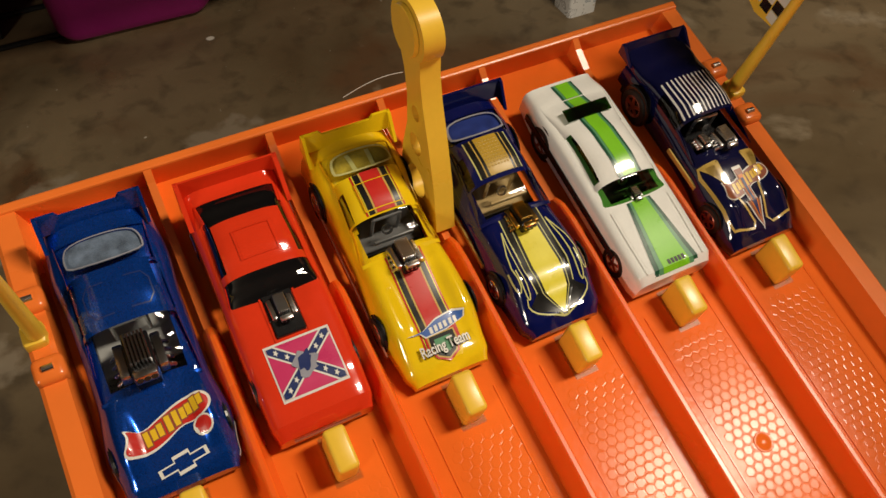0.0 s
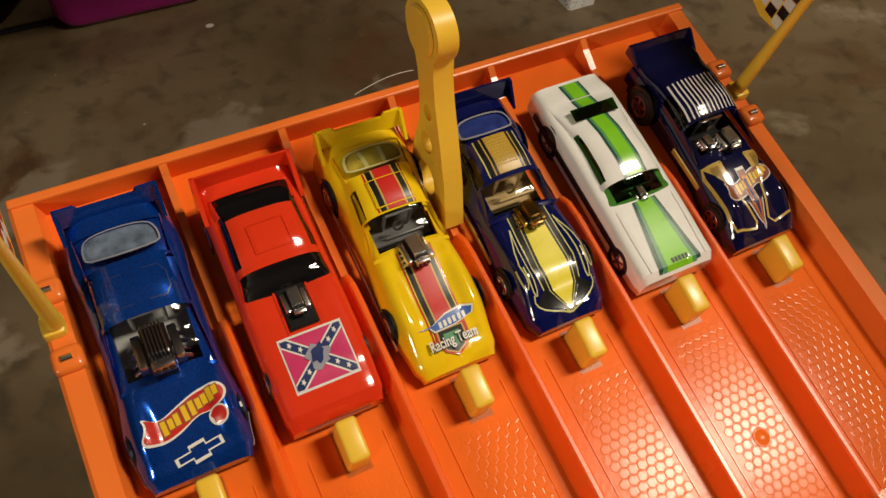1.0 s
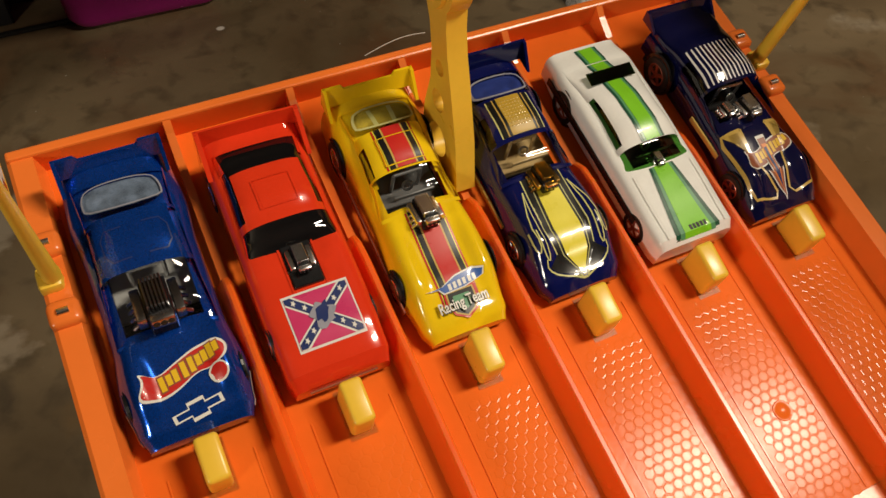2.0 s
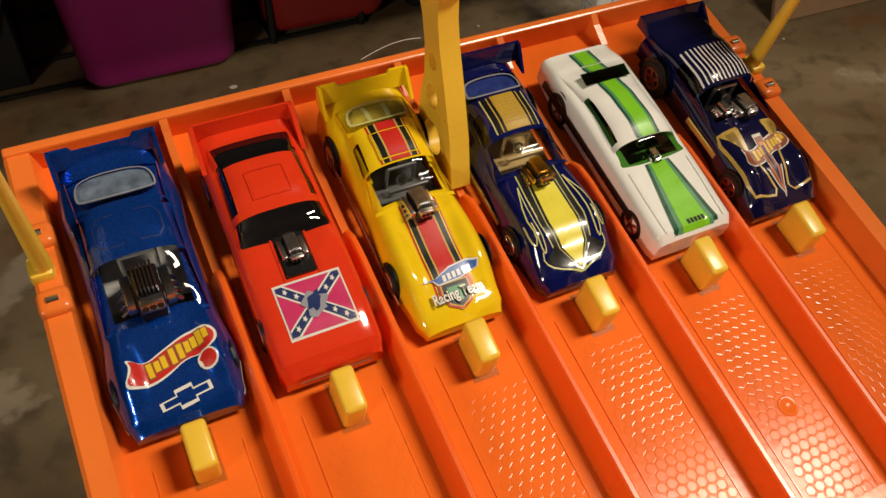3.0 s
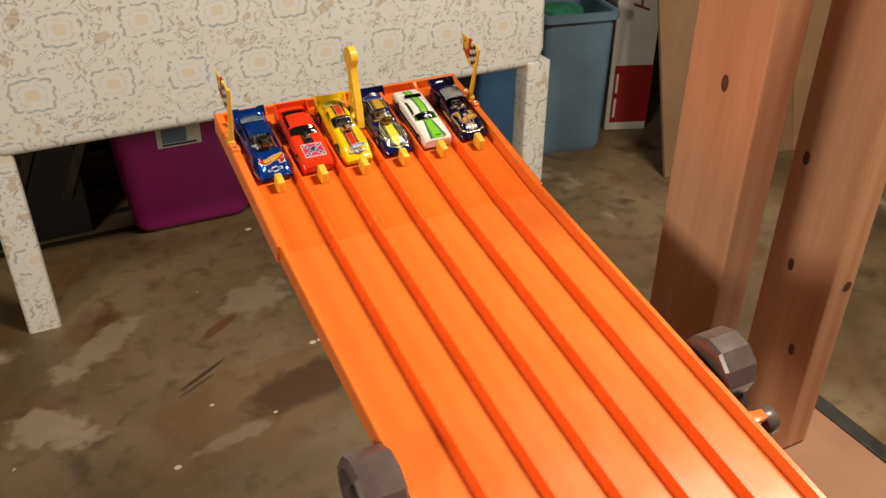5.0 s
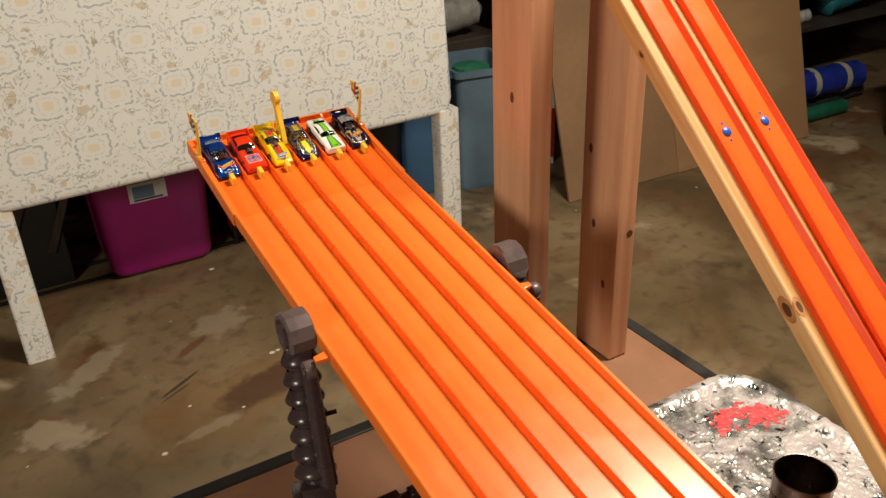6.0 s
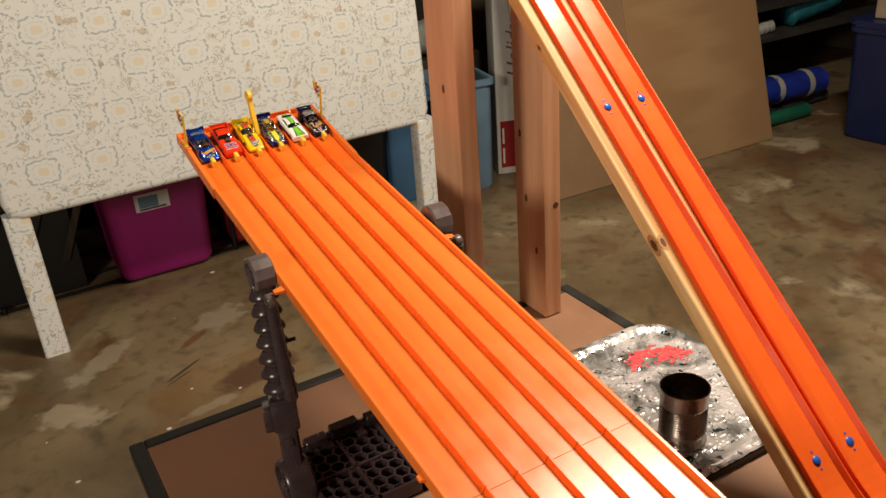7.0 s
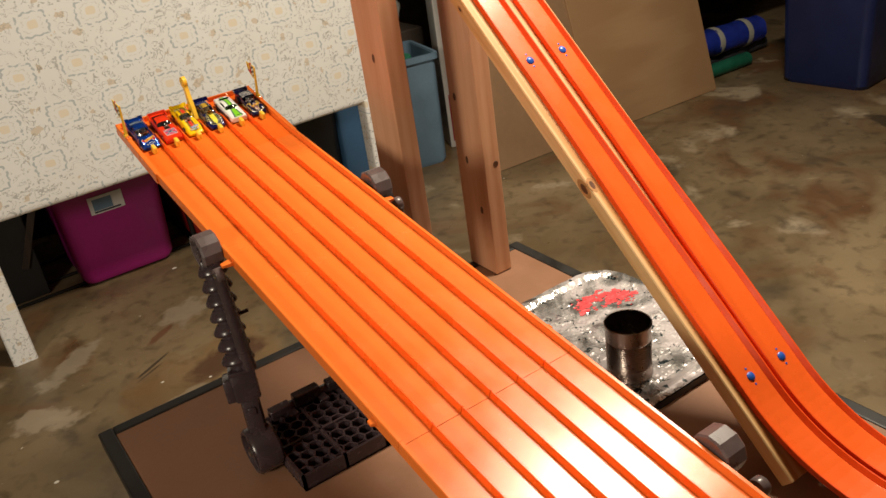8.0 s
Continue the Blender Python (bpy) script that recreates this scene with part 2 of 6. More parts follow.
def prism(bm, pts, z0, z1, m=Matrix()):
    """An upright prism on a plan of points."""
    lo, hi = [bm.verts.new(m @ Vector((x, y, z0))) for x, y in pts], [bm.verts.new(m @ Vector((x, y, z1))) for x, y in pts]
    n = len(pts)
    for i in range(n):
        bm.faces.new((lo[i], lo[(i + 1) % n], hi[(i + 1) % n], hi[i]))
    bm.faces.new(lo[::-1])
    bm.faces.new(hi)
    return bm


def rounded(x0, x1, y0, y1, r, n=6):
    out = []
    for cx, cy, a0 in ((x1 - r, y1 - r, 0), (x0 + r, y1 - r, 90), (x0 + r, y0 + r, 180), (x1 - r, y0 + r, 270)):
        for i in range(n + 1):
            a = radians(a0 + 90 * i / n)
            out.append((cx + r * math.cos(a), cy + r * math.sin(a)))
    return out

# ---- the room ----
L = 0.0415
bm = boxed(-4.2, 4.4, -3.2, 2.75, -0.12, 0.0)
tagged(part("floor", bm, CONCRETE), "stained brown concrete garage floor with pale scuffs", "floor", kind="structure")
WALLMAT = mat("dark_garage_wall", (0.10, 0.075, 0.055), 0.8, var=0.3, scale=3, bump=0.002)
for nm, a in (("wall_north", (-4.2, 4.4, 2.65, 2.75)), ("wall_south", (-4.2, 4.4, -3.3, -3.2)), ("wall_west", (-4.3, -4.2, -3.3, 2.75)), ("wall_east", (4.4, 4.5, -3.3, 2.75))):
    tagged(part(nm, boxed(*a, 0.0, 2.5), WALLMAT), "dim brown garage wall", "wall", kind="structure")
tagged(part("ceiling", boxed(-4.3, 4.5, -3.3, 2.75, 2.5, 2.58), mat("ceiling_board", (0.36, 0.32, 0.27), 0.9, var=0.1, scale=2)), "plain pale garage ceiling", "ceiling", kind="structure")

# ---- low table with a dark border ----
TZ = 0.483
TX0, TX1, TY0, TY1 = -0.348, 0.562, -1.0, -0.090
table = thing("low_table", pose(0.11, -0.54, 0), "low square table with brown board top and black edge band", "table")
off = pose(-0.11, 0.54, 0)
BOARD = mat("brown_hardboard", (0.27, 0.135, 0.075), 0.55, var=0.10, scale=12, bump=0.0002, wear=((0.33, 0.19, 0.12), 9, 0.62, 0.8))
bm = boxed(TX0 + 0.024, TX1 - 0.024, TY0 + 0.024, TY1 - 0.024, TZ - 0.012, TZ - 0.002, 0.001)
bm.transform(off)
part("tabletop", bm, BOARD, table, "brown hardboard panel")
EDGE = mat("black_edge_vinyl", (0.016, 0.015, 0.014), 0.5, var=0.3, scale=30)
for x0, x1, y0, y1 in ((TX0, TX0 + 0.0245, TY0, TY1), (TX1 - 0.0245, TX1, TY0, TY1), (TX0 + 0.0245, TX1 - 0.0245, TY0, TY0 + 0.0245), (TX0 + 0.0245, TX1 - 0.0245, TY1 - 0.0245, TY1)):
    bm = boxed(x0, x1, y0, y1, TZ - 0.03, TZ, 0.003, 2)
    bm.transform(off)
    part("edge_band", bm, EDGE, table, "black edge band")
for x in (TX0 + 0.05, TX1 - 0.05):
    for y in (TY0 + 0.05, TY1 - 0.05):
        bm = tube(bmesh.new(), (x, y, 0), (x, y, TZ - 0.03), 0.012, 0.014)
        bm.transform(off)
        part("leg", bm, EDGE, table, "black tubular leg", True)

# ---- vinyl-covered headboard on two legs ----


def vinyl_material():
    m = bpy.data.materials.new("printed_vinyl")
    m.use_nodes = True
    N, K = m.node_tree.nodes, m.node_tree.links
    b = N["Principled BSDF"]
    tc = N.new("ShaderNodeTexCoord")
    sep = N.new("ShaderNodeSeparateXYZ")
    K.new(tc.outputs["Object"], sep.inputs[0])

    def op(kind, a, bb=None, c=None):
        n = N.new("ShaderNodeMath")
        n.operation = kind
        for i, s in enumerate((a, bb, c)):
            if s is None:
                continue
            if isinstance(s, (int, float)):
                n.inputs[i].default_value = s
            else:
                K.new(s, n.inputs[i])
        return n.outputs[0]

    def wobble(scale, amp):
        n = N.new("ShaderNodeTexNoise")
        n.inputs["Scale"].default_value, n.inputs["Detail"].default_value = scale, 2
        K.new(tc.outputs["Object"], n.inputs["Vector"])
        return op("MULTIPLY", op("SUBTRACT", n.outputs["Fac"], 0.5), amp)

    P = 0.160
    u, v = op("DIVIDE", op("ADD", sep.outputs[0], wobble(14, 0.012)), P), op("DIVIDE", op("ADD", sep.outputs[2], wobble(17, 0.012)), P * 0.80)
    # flower medallions on a staggered grid
    row = op("FLOOR", v)
    u2 = op("ADD", u, op("MULTIPLY", op("MODULO", row, 2), 0.5))
    fx, fy = op("SUBTRACT", op("FRACT", u2), 0.5), op("SUBTRACT", op("FRACT", v), 0.5)
    rad = op("SQRT", op("SQRT", op("ADD", op("POWER", op("ABSOLUTE", fx), 4), op("POWER", op("ABSOLUTE", fy), 4))))
    ang = op("ARCTAN2", fy, fx)
    petal = op("MULTIPLY", op("COSINE", op("MULTIPLY", ang, 12)), 0.012)
    r2 = op("ADD", rad, petal)
    ring = op("LESS_THAN", op("ABSOLUTE", op("SUBTRACT", r2, 0.26)), 0.020)
    ring2 = op("LESS_THAN", op("ABSOLUTE", op("SUBTRACT", op("SUBTRACT", rad, petal), 0.16)), 0.008)
    heart = op("LESS_THAN", rad, 0.085)
    broken = N.new("ShaderNodeTexNoise")
    broken.inputs["Scale"].default_value = 75
    K.new(tc.outputs["Object"], broken.inputs["Vector"])
    gaps = op("GREATER_THAN", broken.outputs["Fac"], 0.46)
    # scattered sprigs between the medallions
    vo = N.new("ShaderNodeTexNoise")
    vo.inputs["Scale"].default_value, vo.inputs["Detail"].default_value, vo.inputs["Distortion"].default_value = 36, 2, 1.8
    K.new(tc.outputs["Object"], vo.inputs["Vector"])
    sprig = op("MULTIPLY", op("LESS_THAN", op("ABSOLUTE", op("SUBTRACT", vo.outputs["Fac"], 0.58)), 0.024), op("GREATER_THAN", rad, 0.32))
    bl = N.new("ShaderNodeTexNoise")
    bl.inputs["Scale"].default_value, bl.inputs["Detail"].default_value = 21, 3
    K.new(tc.outputs["Object"], bl.inputs["Vector"])
    blot = op("MULTIPLY", op("GREATER_THAN", bl.outputs["Fac"], 0.62), op("GREATER_THAN", rad, 0.33))

    def over(fac, a, color, amount):
        x = N.new("ShaderNodeMix")
        x.data_type = "RGBA"
        K.new(op("MULTIPLY", fac, amount), x.inputs["Factor"])
        if isinstance(a, tuple):
            x.inputs["A"].default_value = (*a, 1)
        else:
            K.new(a, x.inputs["A"])
        x.inputs["B"].default_value = (*color, 1)
        return x.outputs["Result"]

    st = N.new("ShaderNodeTexNoise")
    st.inputs["Scale"].default_value, st.inputs["Detail"].default_value = 5, 8
    K.new(tc.outputs["Object"], st.inputs["Vector"])
    c = over(op("SUBTRACT", st.outputs["Fac"], 0.3), (0.86, 0.87, 0.87), (0.76, 0.735, 0.69), 0.8)
    c = over(blot, c, (0.60, 0.46, 0.30), 0.6)
    c = over(heart, c, (0.82, 0.68, 0.46), 0.6)
    c = over(op("MULTIPLY", ring2, gaps), c, (0.40, 0.38, 0.32), 0.35)
    c = over(op("MULTIPLY", ring, gaps), c, (0.23, 0.30, 0.35), 0.56)
    c = over(sprig, c, (0.22, 0.22, 0.21), 0.55)
    K.new(c, b.inputs["Base Color"])
    b.inputs["Roughness"].default_value = 0.42
    bu, bn = N.new("ShaderNodeBump"), N.new("ShaderNodeTexNoise")
    bn.inputs["Scale"].default_value, bn.inputs["Detail"].default_value = 9, 6
    K.new(tc.outputs["Object"], bn.inputs["Vector"])
    bu.inputs["Distance"].default_value, bu.inputs["Strength"].default_value = 0.006, 0.5
    K.new(bn.outputs["Fac"], bu.inputs["Height"])
    K.new(bu.outputs[0], b.inputs["Normal"])
    return m


VINYL = vinyl_material()
hb = thing("headboard", pose(0.275, 1.195, 0), "padded headboard covered in cream vinyl with faded flower print", "headboard")
bm = bmesh.new()
pts = [(-0.69, 0.50), (-0.678, 0.462), (-0.64, 0.450), (0.64, 0.450), (0.682, 0.462), (0.695, 0.50), (0.672, 0.85), (0.655, 1.16), (0.63, 1.20), (-0.63, 1.20), (-0.655, 1.16)]
prism(bm, pts, 0.0, 0.075, Matrix(((1, 0, 0, 0), (0, 0, 1, 0), (0, 1, 0, 0), (0, 0, 0, 1))))
bmesh.ops.bevel(bm, geom=[e for e in bm.edges if abs(e.verts[0].co.y - e.verts[1].co.y) < 1e-6], offset=0.022, segments=4, affect="EDGES", profile=0.6)
part("padded_panel", bm, VINYL, hb, "cream vinyl panel with flower print", True)
for x, fy in ((-0.662, 0.0), (0.678, -0.012)):
    bm = bmesh.new()
    prism(bm, rounded(x - 0.036, x + 0.036, 0.008 + fy, 0.062, 0.008, 3), 0.0, 0.462)
    part("leg", bm, VINYL, hb, "vinyl-wrapped leg", True)

# ---- wooden drag ramp on two posts ----
RY0, RZ0, RS = -0.423, 0.979, 0.917
ang = math.degrees(math.atan(RS))
ramp = thing("wooden_ramp", pose(0.416, RY0, RZ0, ang), "steep pine board ramp carrying two strips of orange track", "ramp")
lo_y, hi_y = -0.690, 0.62
part("board", boxed(-0.081, 0.060, lo_y, hi_y, -0.029, -0.006, 0.0015), wood("pine_board", (0.83, 0.55, 0.27), (0.60, 0.30, 0.10), along=(1, 14, 1), scale=10), ramp, "knotty pine board")
ORANGE2 = mat("orange_track_plastic", (0.87, 0.130, 0.018), 0.28, var=0.05, scale=18)
BLUE_PIN = mat("blue_pin_plastic", (0.02, 0.10, 0.48), 0.35)


def strip_path():
    """Points along the ramp's foot: straight on the board, then bending level."""
    pts = [(hi_y, 0.0, 0.0)] + [(-0.05 - 0.075 * k, 0.0, 0.0) for k in range(8)]
    y, z, r = -0.575, 0.0, 0.28
    a = 0.0
    for k in range(1, 13):
        a = radians((ang - 4) * k / 12)
        pts.append((y - r * math.sin(a), r * (1 - math.cos(a)), a))
    y, z, a = pts[-1]
    pts.append((y - 0.11 * math.cos(a), z + 0.11 * math.sin(a), a))
    return pts


# lips deeper than the strip floor: the shade on their walls is coloured in
LIP = mat("shade_toned_lip_plastic", (0.83, 0.085, 0.009), 0.45, var=0.05, scale=18, spec=0.2)


def splay(y):
    """The strips grow a little wider towards the foot to fit the camera's view."""
    k = min(1.0, max(0.0, (-y - 0.08) / 0.40))
    return 1.0 + 0.27 * k * k * (3 - 2 * k)


def swept(bm, cx, prof):
    """A profile drawn along the ramp."""
    rows = [[bm.verts.new((cx + x * splay(y), y + (h - 0.006) * math.sin(a), z + (h - 0.006) * math.cos(a))) for x, h in prof] for y, z, a in strip_path()]
    n = len(prof)
    for p, q in zip(rows, rows[1:]):
        for i in range(n):
            bm.faces.new((p[i], p[(i + 1) % n], q[(i + 1) % n], q[i]))
    bm.faces.new(rows[0])
    bm.faces.new(rows[-1][::-1])
    bmesh.ops.recalc_face_normals(bm, faces=bm.faces[:])
    return bm


for cx in (-0.039, 0.026):
    bm = bmesh.new()
    swept(bm, cx, [(-0.0175, 0.0), (-0.0175, 0.0022), (0.0175, 0.0022), (0.0175, 0.0)])
    strip = part("track_strip", bm, ORANGE2, ramp, "orange plastic track strip")
    for s in (-1, 1):
        lip = swept(bmesh.new(), cx, [(s * 0.0172, 0.0), (s * 0.0176, 0.0026), (s * 0.0212, 0.0088), (s * 0.0228, 0.0088), (s * 0.0232, 0.0080), (s * 0.0232, 0.0)])
        part("strip_lip", lip, LIP, strip, "deeper orange side lip, its shade in the colour")
    for py in (0.0, -0.553):
        bm = lathe(bmesh.new(), [(0.0062, 0), (0.0062, 0.0012), (0.0045, 0.0026), (0.0, 0.003)], 16, pose(cx, py, -0.0038))
        part("connector_pin", bm, BLUE_PIN, strip, "blue connector pin", True)
        for dy in (0.0115, -0.0115):
            bm = lathe(bmesh.new(), [(0.0016, 0), (0.0016, 0.0006), (0.0, 0.0008)], 8, pose(cx, py + dy, -0.0038))
            part("connector_dot", bm, BLUE_PIN, strip)
KNOT = mat("wood_knot", (0.12, 0.045, 0.018), 0.6, var=0.3, scale=90)
HALO = mat("knot_grain", (0.50, 0.24, 0.085), 0.6, var=0.3, scale=90)
for kx, ky, kz, ry, big in ((-0.0813, -0.215, -0.0175, -90, 0.8), (-0.0745, -0.218, -0.0058, 0, 0.6), (-0.0813, 0.13, -0.020, -90, 0.35)):
    for nm, r, lift, m in (("knot_halo", 0.0140, 0.0, HALO), ("knot", 0.0075, 0.0002, KNOT)):
        bm = lathe(bmesh.new(), [(0.0, lift), (r * big, lift), (r * big * 1.05, -0.001)], 18)
        bm.transform(pose(kx, ky, kz, 0, ry, 0) @ Matrix.Diagonal((0.8, 1.5, 1, 1)))
        part(nm, bm, m, ramp, "dark wood knot")
post_labels = "upright reddish fir post holding the pine ramp"
for x0, y0, knots in ((0.262, -0.186, ((-0.145, 0.971), (-0.11, 0.60), (-0.15, 0.66))), (0.441, -0.176, ((-0.105, 0.845), (-0.150, 0.62), (-0.12, 0.72)))):
    po = thing("wooden_post", pose(x0 + 0.019, y0 + 0.0445, TZ), post_labels, "post", "posts of the ramp")
    part("timber", boxed(-0.019, 0.019, -0.0445, 0.0445, 0.0, 0.66, 0.002, 2), CEDAR, po)
    for ky, kz in knots:
        bm = lathe(bmesh.new(), [(0.0, 0.0), (0.005, 0.0), (0.006, -0.001)], 12)
        bm.transform(pose(-0.0194, ky - y0 - 0.0445, kz - TZ, 0, -90, 0) @ Matrix.Diagonal((1.5, 0.8, 1, 1)))
        part("knot", bm, KNOT, po, "dark wood knot")
    bm = lathe(bmesh.new(), [(0.0, 0.0), (0.006, 0.0), (0.007, -0.001)], 12)
    bm.transform(pose(0.008, -0.0449, 0.716 - TZ if x0 > 0.4 else 0.11, 90, 0, 0))
    part("knot", bm, KNOT, po, "dark wood knot")

# ---- race track: sloping plastic deck in three sections ----
SLOPE = 14.27
TRACK = pose(-0.0038, -0.0044, 0.8897, SLOPE, 0, 0.26) @ Matrix.Scale(0.9518, 4)
# the lower sections lie flatter than the start section
BEND = pose(0, -0.0870, 0, -3.91) @ Matrix.Translation((0, 0.0870, 0))
track = thing("race_track", TRACK, "sloping six-lane orange plastic toy race track", "race track")
HW, WALL = 0.1318, 0.0090


def ridge(bm, x, y0, y1, base, top, h, nose=0.0):
    """A lane divider with sloping sides; its upper end falls off in a rounded nose."""
    ys = [(y0, 1.0)] + ([(y1 - nose, 1.0), (y1 - nose * 0.45, 0.9), (y1 - nose * 0.12, 0.6), (y1, 0.12)] if nose else [(y1, 1.0)])
    rows = []
    for y, k in ys:
        w = 0.35 + 0.65 * k if nose else 1.0
        rows.append([bm.verts.new((x + s, y, z)) for s, z in ((-base / 2 * w, 0.0), (-top / 2 * w - 0.0006, h * k - 0.0006 * k), (-top / 2 * w, h * k), (top / 2 * w, h * k), (top / 2 * w + 0.0006, h * k - 0.0006 * k), (base / 2 * w, 0.0))])
    for a, b in zip(rows, rows[1:]):
        for i in range(5):
            bm.faces.new((a[i], a[i + 1], b[i + 1], b[i]))
    bm.faces.new(rows[0])
    bm.faces.new(rows[-1][::-1])
    return bm


def hex_plates(x, y0, y1, wide, r=0.0020, rise=0.00004):
    """The moulded honeycomb of a lane as low plates."""
    bm = bmesh.new()
    nx = int(wide / (r * 1.732))
    ny = int((y1 - y0) / (r * 1.5))
    for j in range(ny):
        for i in range(nx):
            cx, cy = x + (i - (nx - 1) / 2 + (0.5 if j % 2 else 0)) * r * 1.732, y0 + j * r * 1.5
            rr = r * 0.94
            lo = [bm.verts.new((cx + rr * math.cos(radians(60 * k + 30)), cy + rr * math.sin(radians(60 * k + 30)), 0.0)) for k in range(6)]
            hi = [bm.verts.new((cx + 0.80 * rr * math.cos(radians(60 * k + 30)), cy + 0.80 * rr * math.sin(radians(60 * k + 30)), rise)) for k in range(6)]
            for k in range(6):
                bm.faces.new((lo[k], lo[(k + 1) % 6], hi[(k + 1) % 6], hi[k]))
            bm.faces.new(hi)
    return bm


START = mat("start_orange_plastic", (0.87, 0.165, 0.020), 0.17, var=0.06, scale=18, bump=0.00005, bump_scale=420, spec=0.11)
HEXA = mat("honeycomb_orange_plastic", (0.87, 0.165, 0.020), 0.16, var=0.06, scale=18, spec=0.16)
SECT = (("start_section", -0.0870, 0.1075), ("middle_section", -0.8180, -0.0871), ("lower_section", -1.30, -0.8186))
for name, y0, y1 in SECT:
    drop = 0.0 if name == "start_section" else (0.0 if name == "middle_section" else -0.0003)
    wide = HW if name == "start_section" else HW - 0.003
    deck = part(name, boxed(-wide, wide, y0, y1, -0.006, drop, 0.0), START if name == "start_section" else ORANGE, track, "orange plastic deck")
    if name != "start_section":
        deck.matrix_basis = BEND
    for i in range(1, 6):
        top = 0.048 if name == "start_section" else y1 - (0.0003 if name == "lower_section" else 0.0)
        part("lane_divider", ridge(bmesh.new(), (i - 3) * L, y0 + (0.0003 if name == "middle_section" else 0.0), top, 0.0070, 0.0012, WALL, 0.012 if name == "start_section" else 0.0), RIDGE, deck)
    for s in (-1, 1):
        bm = bmesh.new()
        if name == "start_section":
            # a broad outer kerb that carries the flags
            pr = [(s * (HW + 0.0002), -0.010), (s * (HW + 0.0002), WALL - 0.001), (s * (HW - 0.001), WALL), (s * (HW - 0.0075), WALL), (s * (HW - 0.0095), 0.0), (s * (HW - 0.0095), -0.006)]
        else:
            pr = [(s * (HW - 0.0020), -0.009), (s * (HW - 0.0020), WALL - 0.001), (s * (HW - 0.0030), WALL), (s * (HW - 0.0072), WALL), (s * (HW - 0.0090), drop), (s * (HW - 0.0090), -0.006)]
        a = [bm.verts.new((x, y0, z)) for x, z in pr]
        b_ = [bm.verts.new((x, y1, z)) for x, z in pr]
        for i in range(len(pr)):
            bm.faces.new((a[i], a[(i + 1) % len(pr)], b_[(i + 1) % len(pr)], b_[i]))
        bm.faces.new(a)
        bm.faces.new(b_[::-1])
        part("side_wall", bm, ORANGE, deck)
    if name == "start_section":
        part("back_wall", boxed(-HW, HW, 0.1045, 0.1080, -0.012, WALL + 0.0010, 0.0008, 2), ORANGE, deck)
        for i in range(1, 6):
            bm = bmesh.new()
            w = 0.0013
            vs = [bm.verts.new(((i - 3) * L + s * w, y, z)) for s in (-1, 1) for y, z in ((0.046, 0.0), (0.1048, 0.0), (0.1048, WALL + 0.0005), (0.101, 0.0070), (0.093, 0.0042), (0.046, 0.0036))]
            n = 6
            for k in range(n):
                bm.faces.new((vs[k], vs[(k + 1) % n], vs[n + (k + 1) % n], vs[n + k]))
            bm.faces.new(vs[:n][::-1])
            bm.faces.new(vs[n:])
            part("divider_rib", bm, ORANGE, deck)
        for i in range(6):
            tagged(part("lane_texture", hex_plates((i - 2.5) * L, -0.086, -0.0135, 0.0215), HEXA, deck), "moulded honeycomb plates", kind="stuff")
            for s in (-1, 1):
                x = (i - 2.5) * L + s * 0.0122
                part("lane_bead", boxed(x - 0.0003, x + 0.0003, -0.0865, -0.004, 0.0, 0.00028, 0.0001), HEXA, deck)
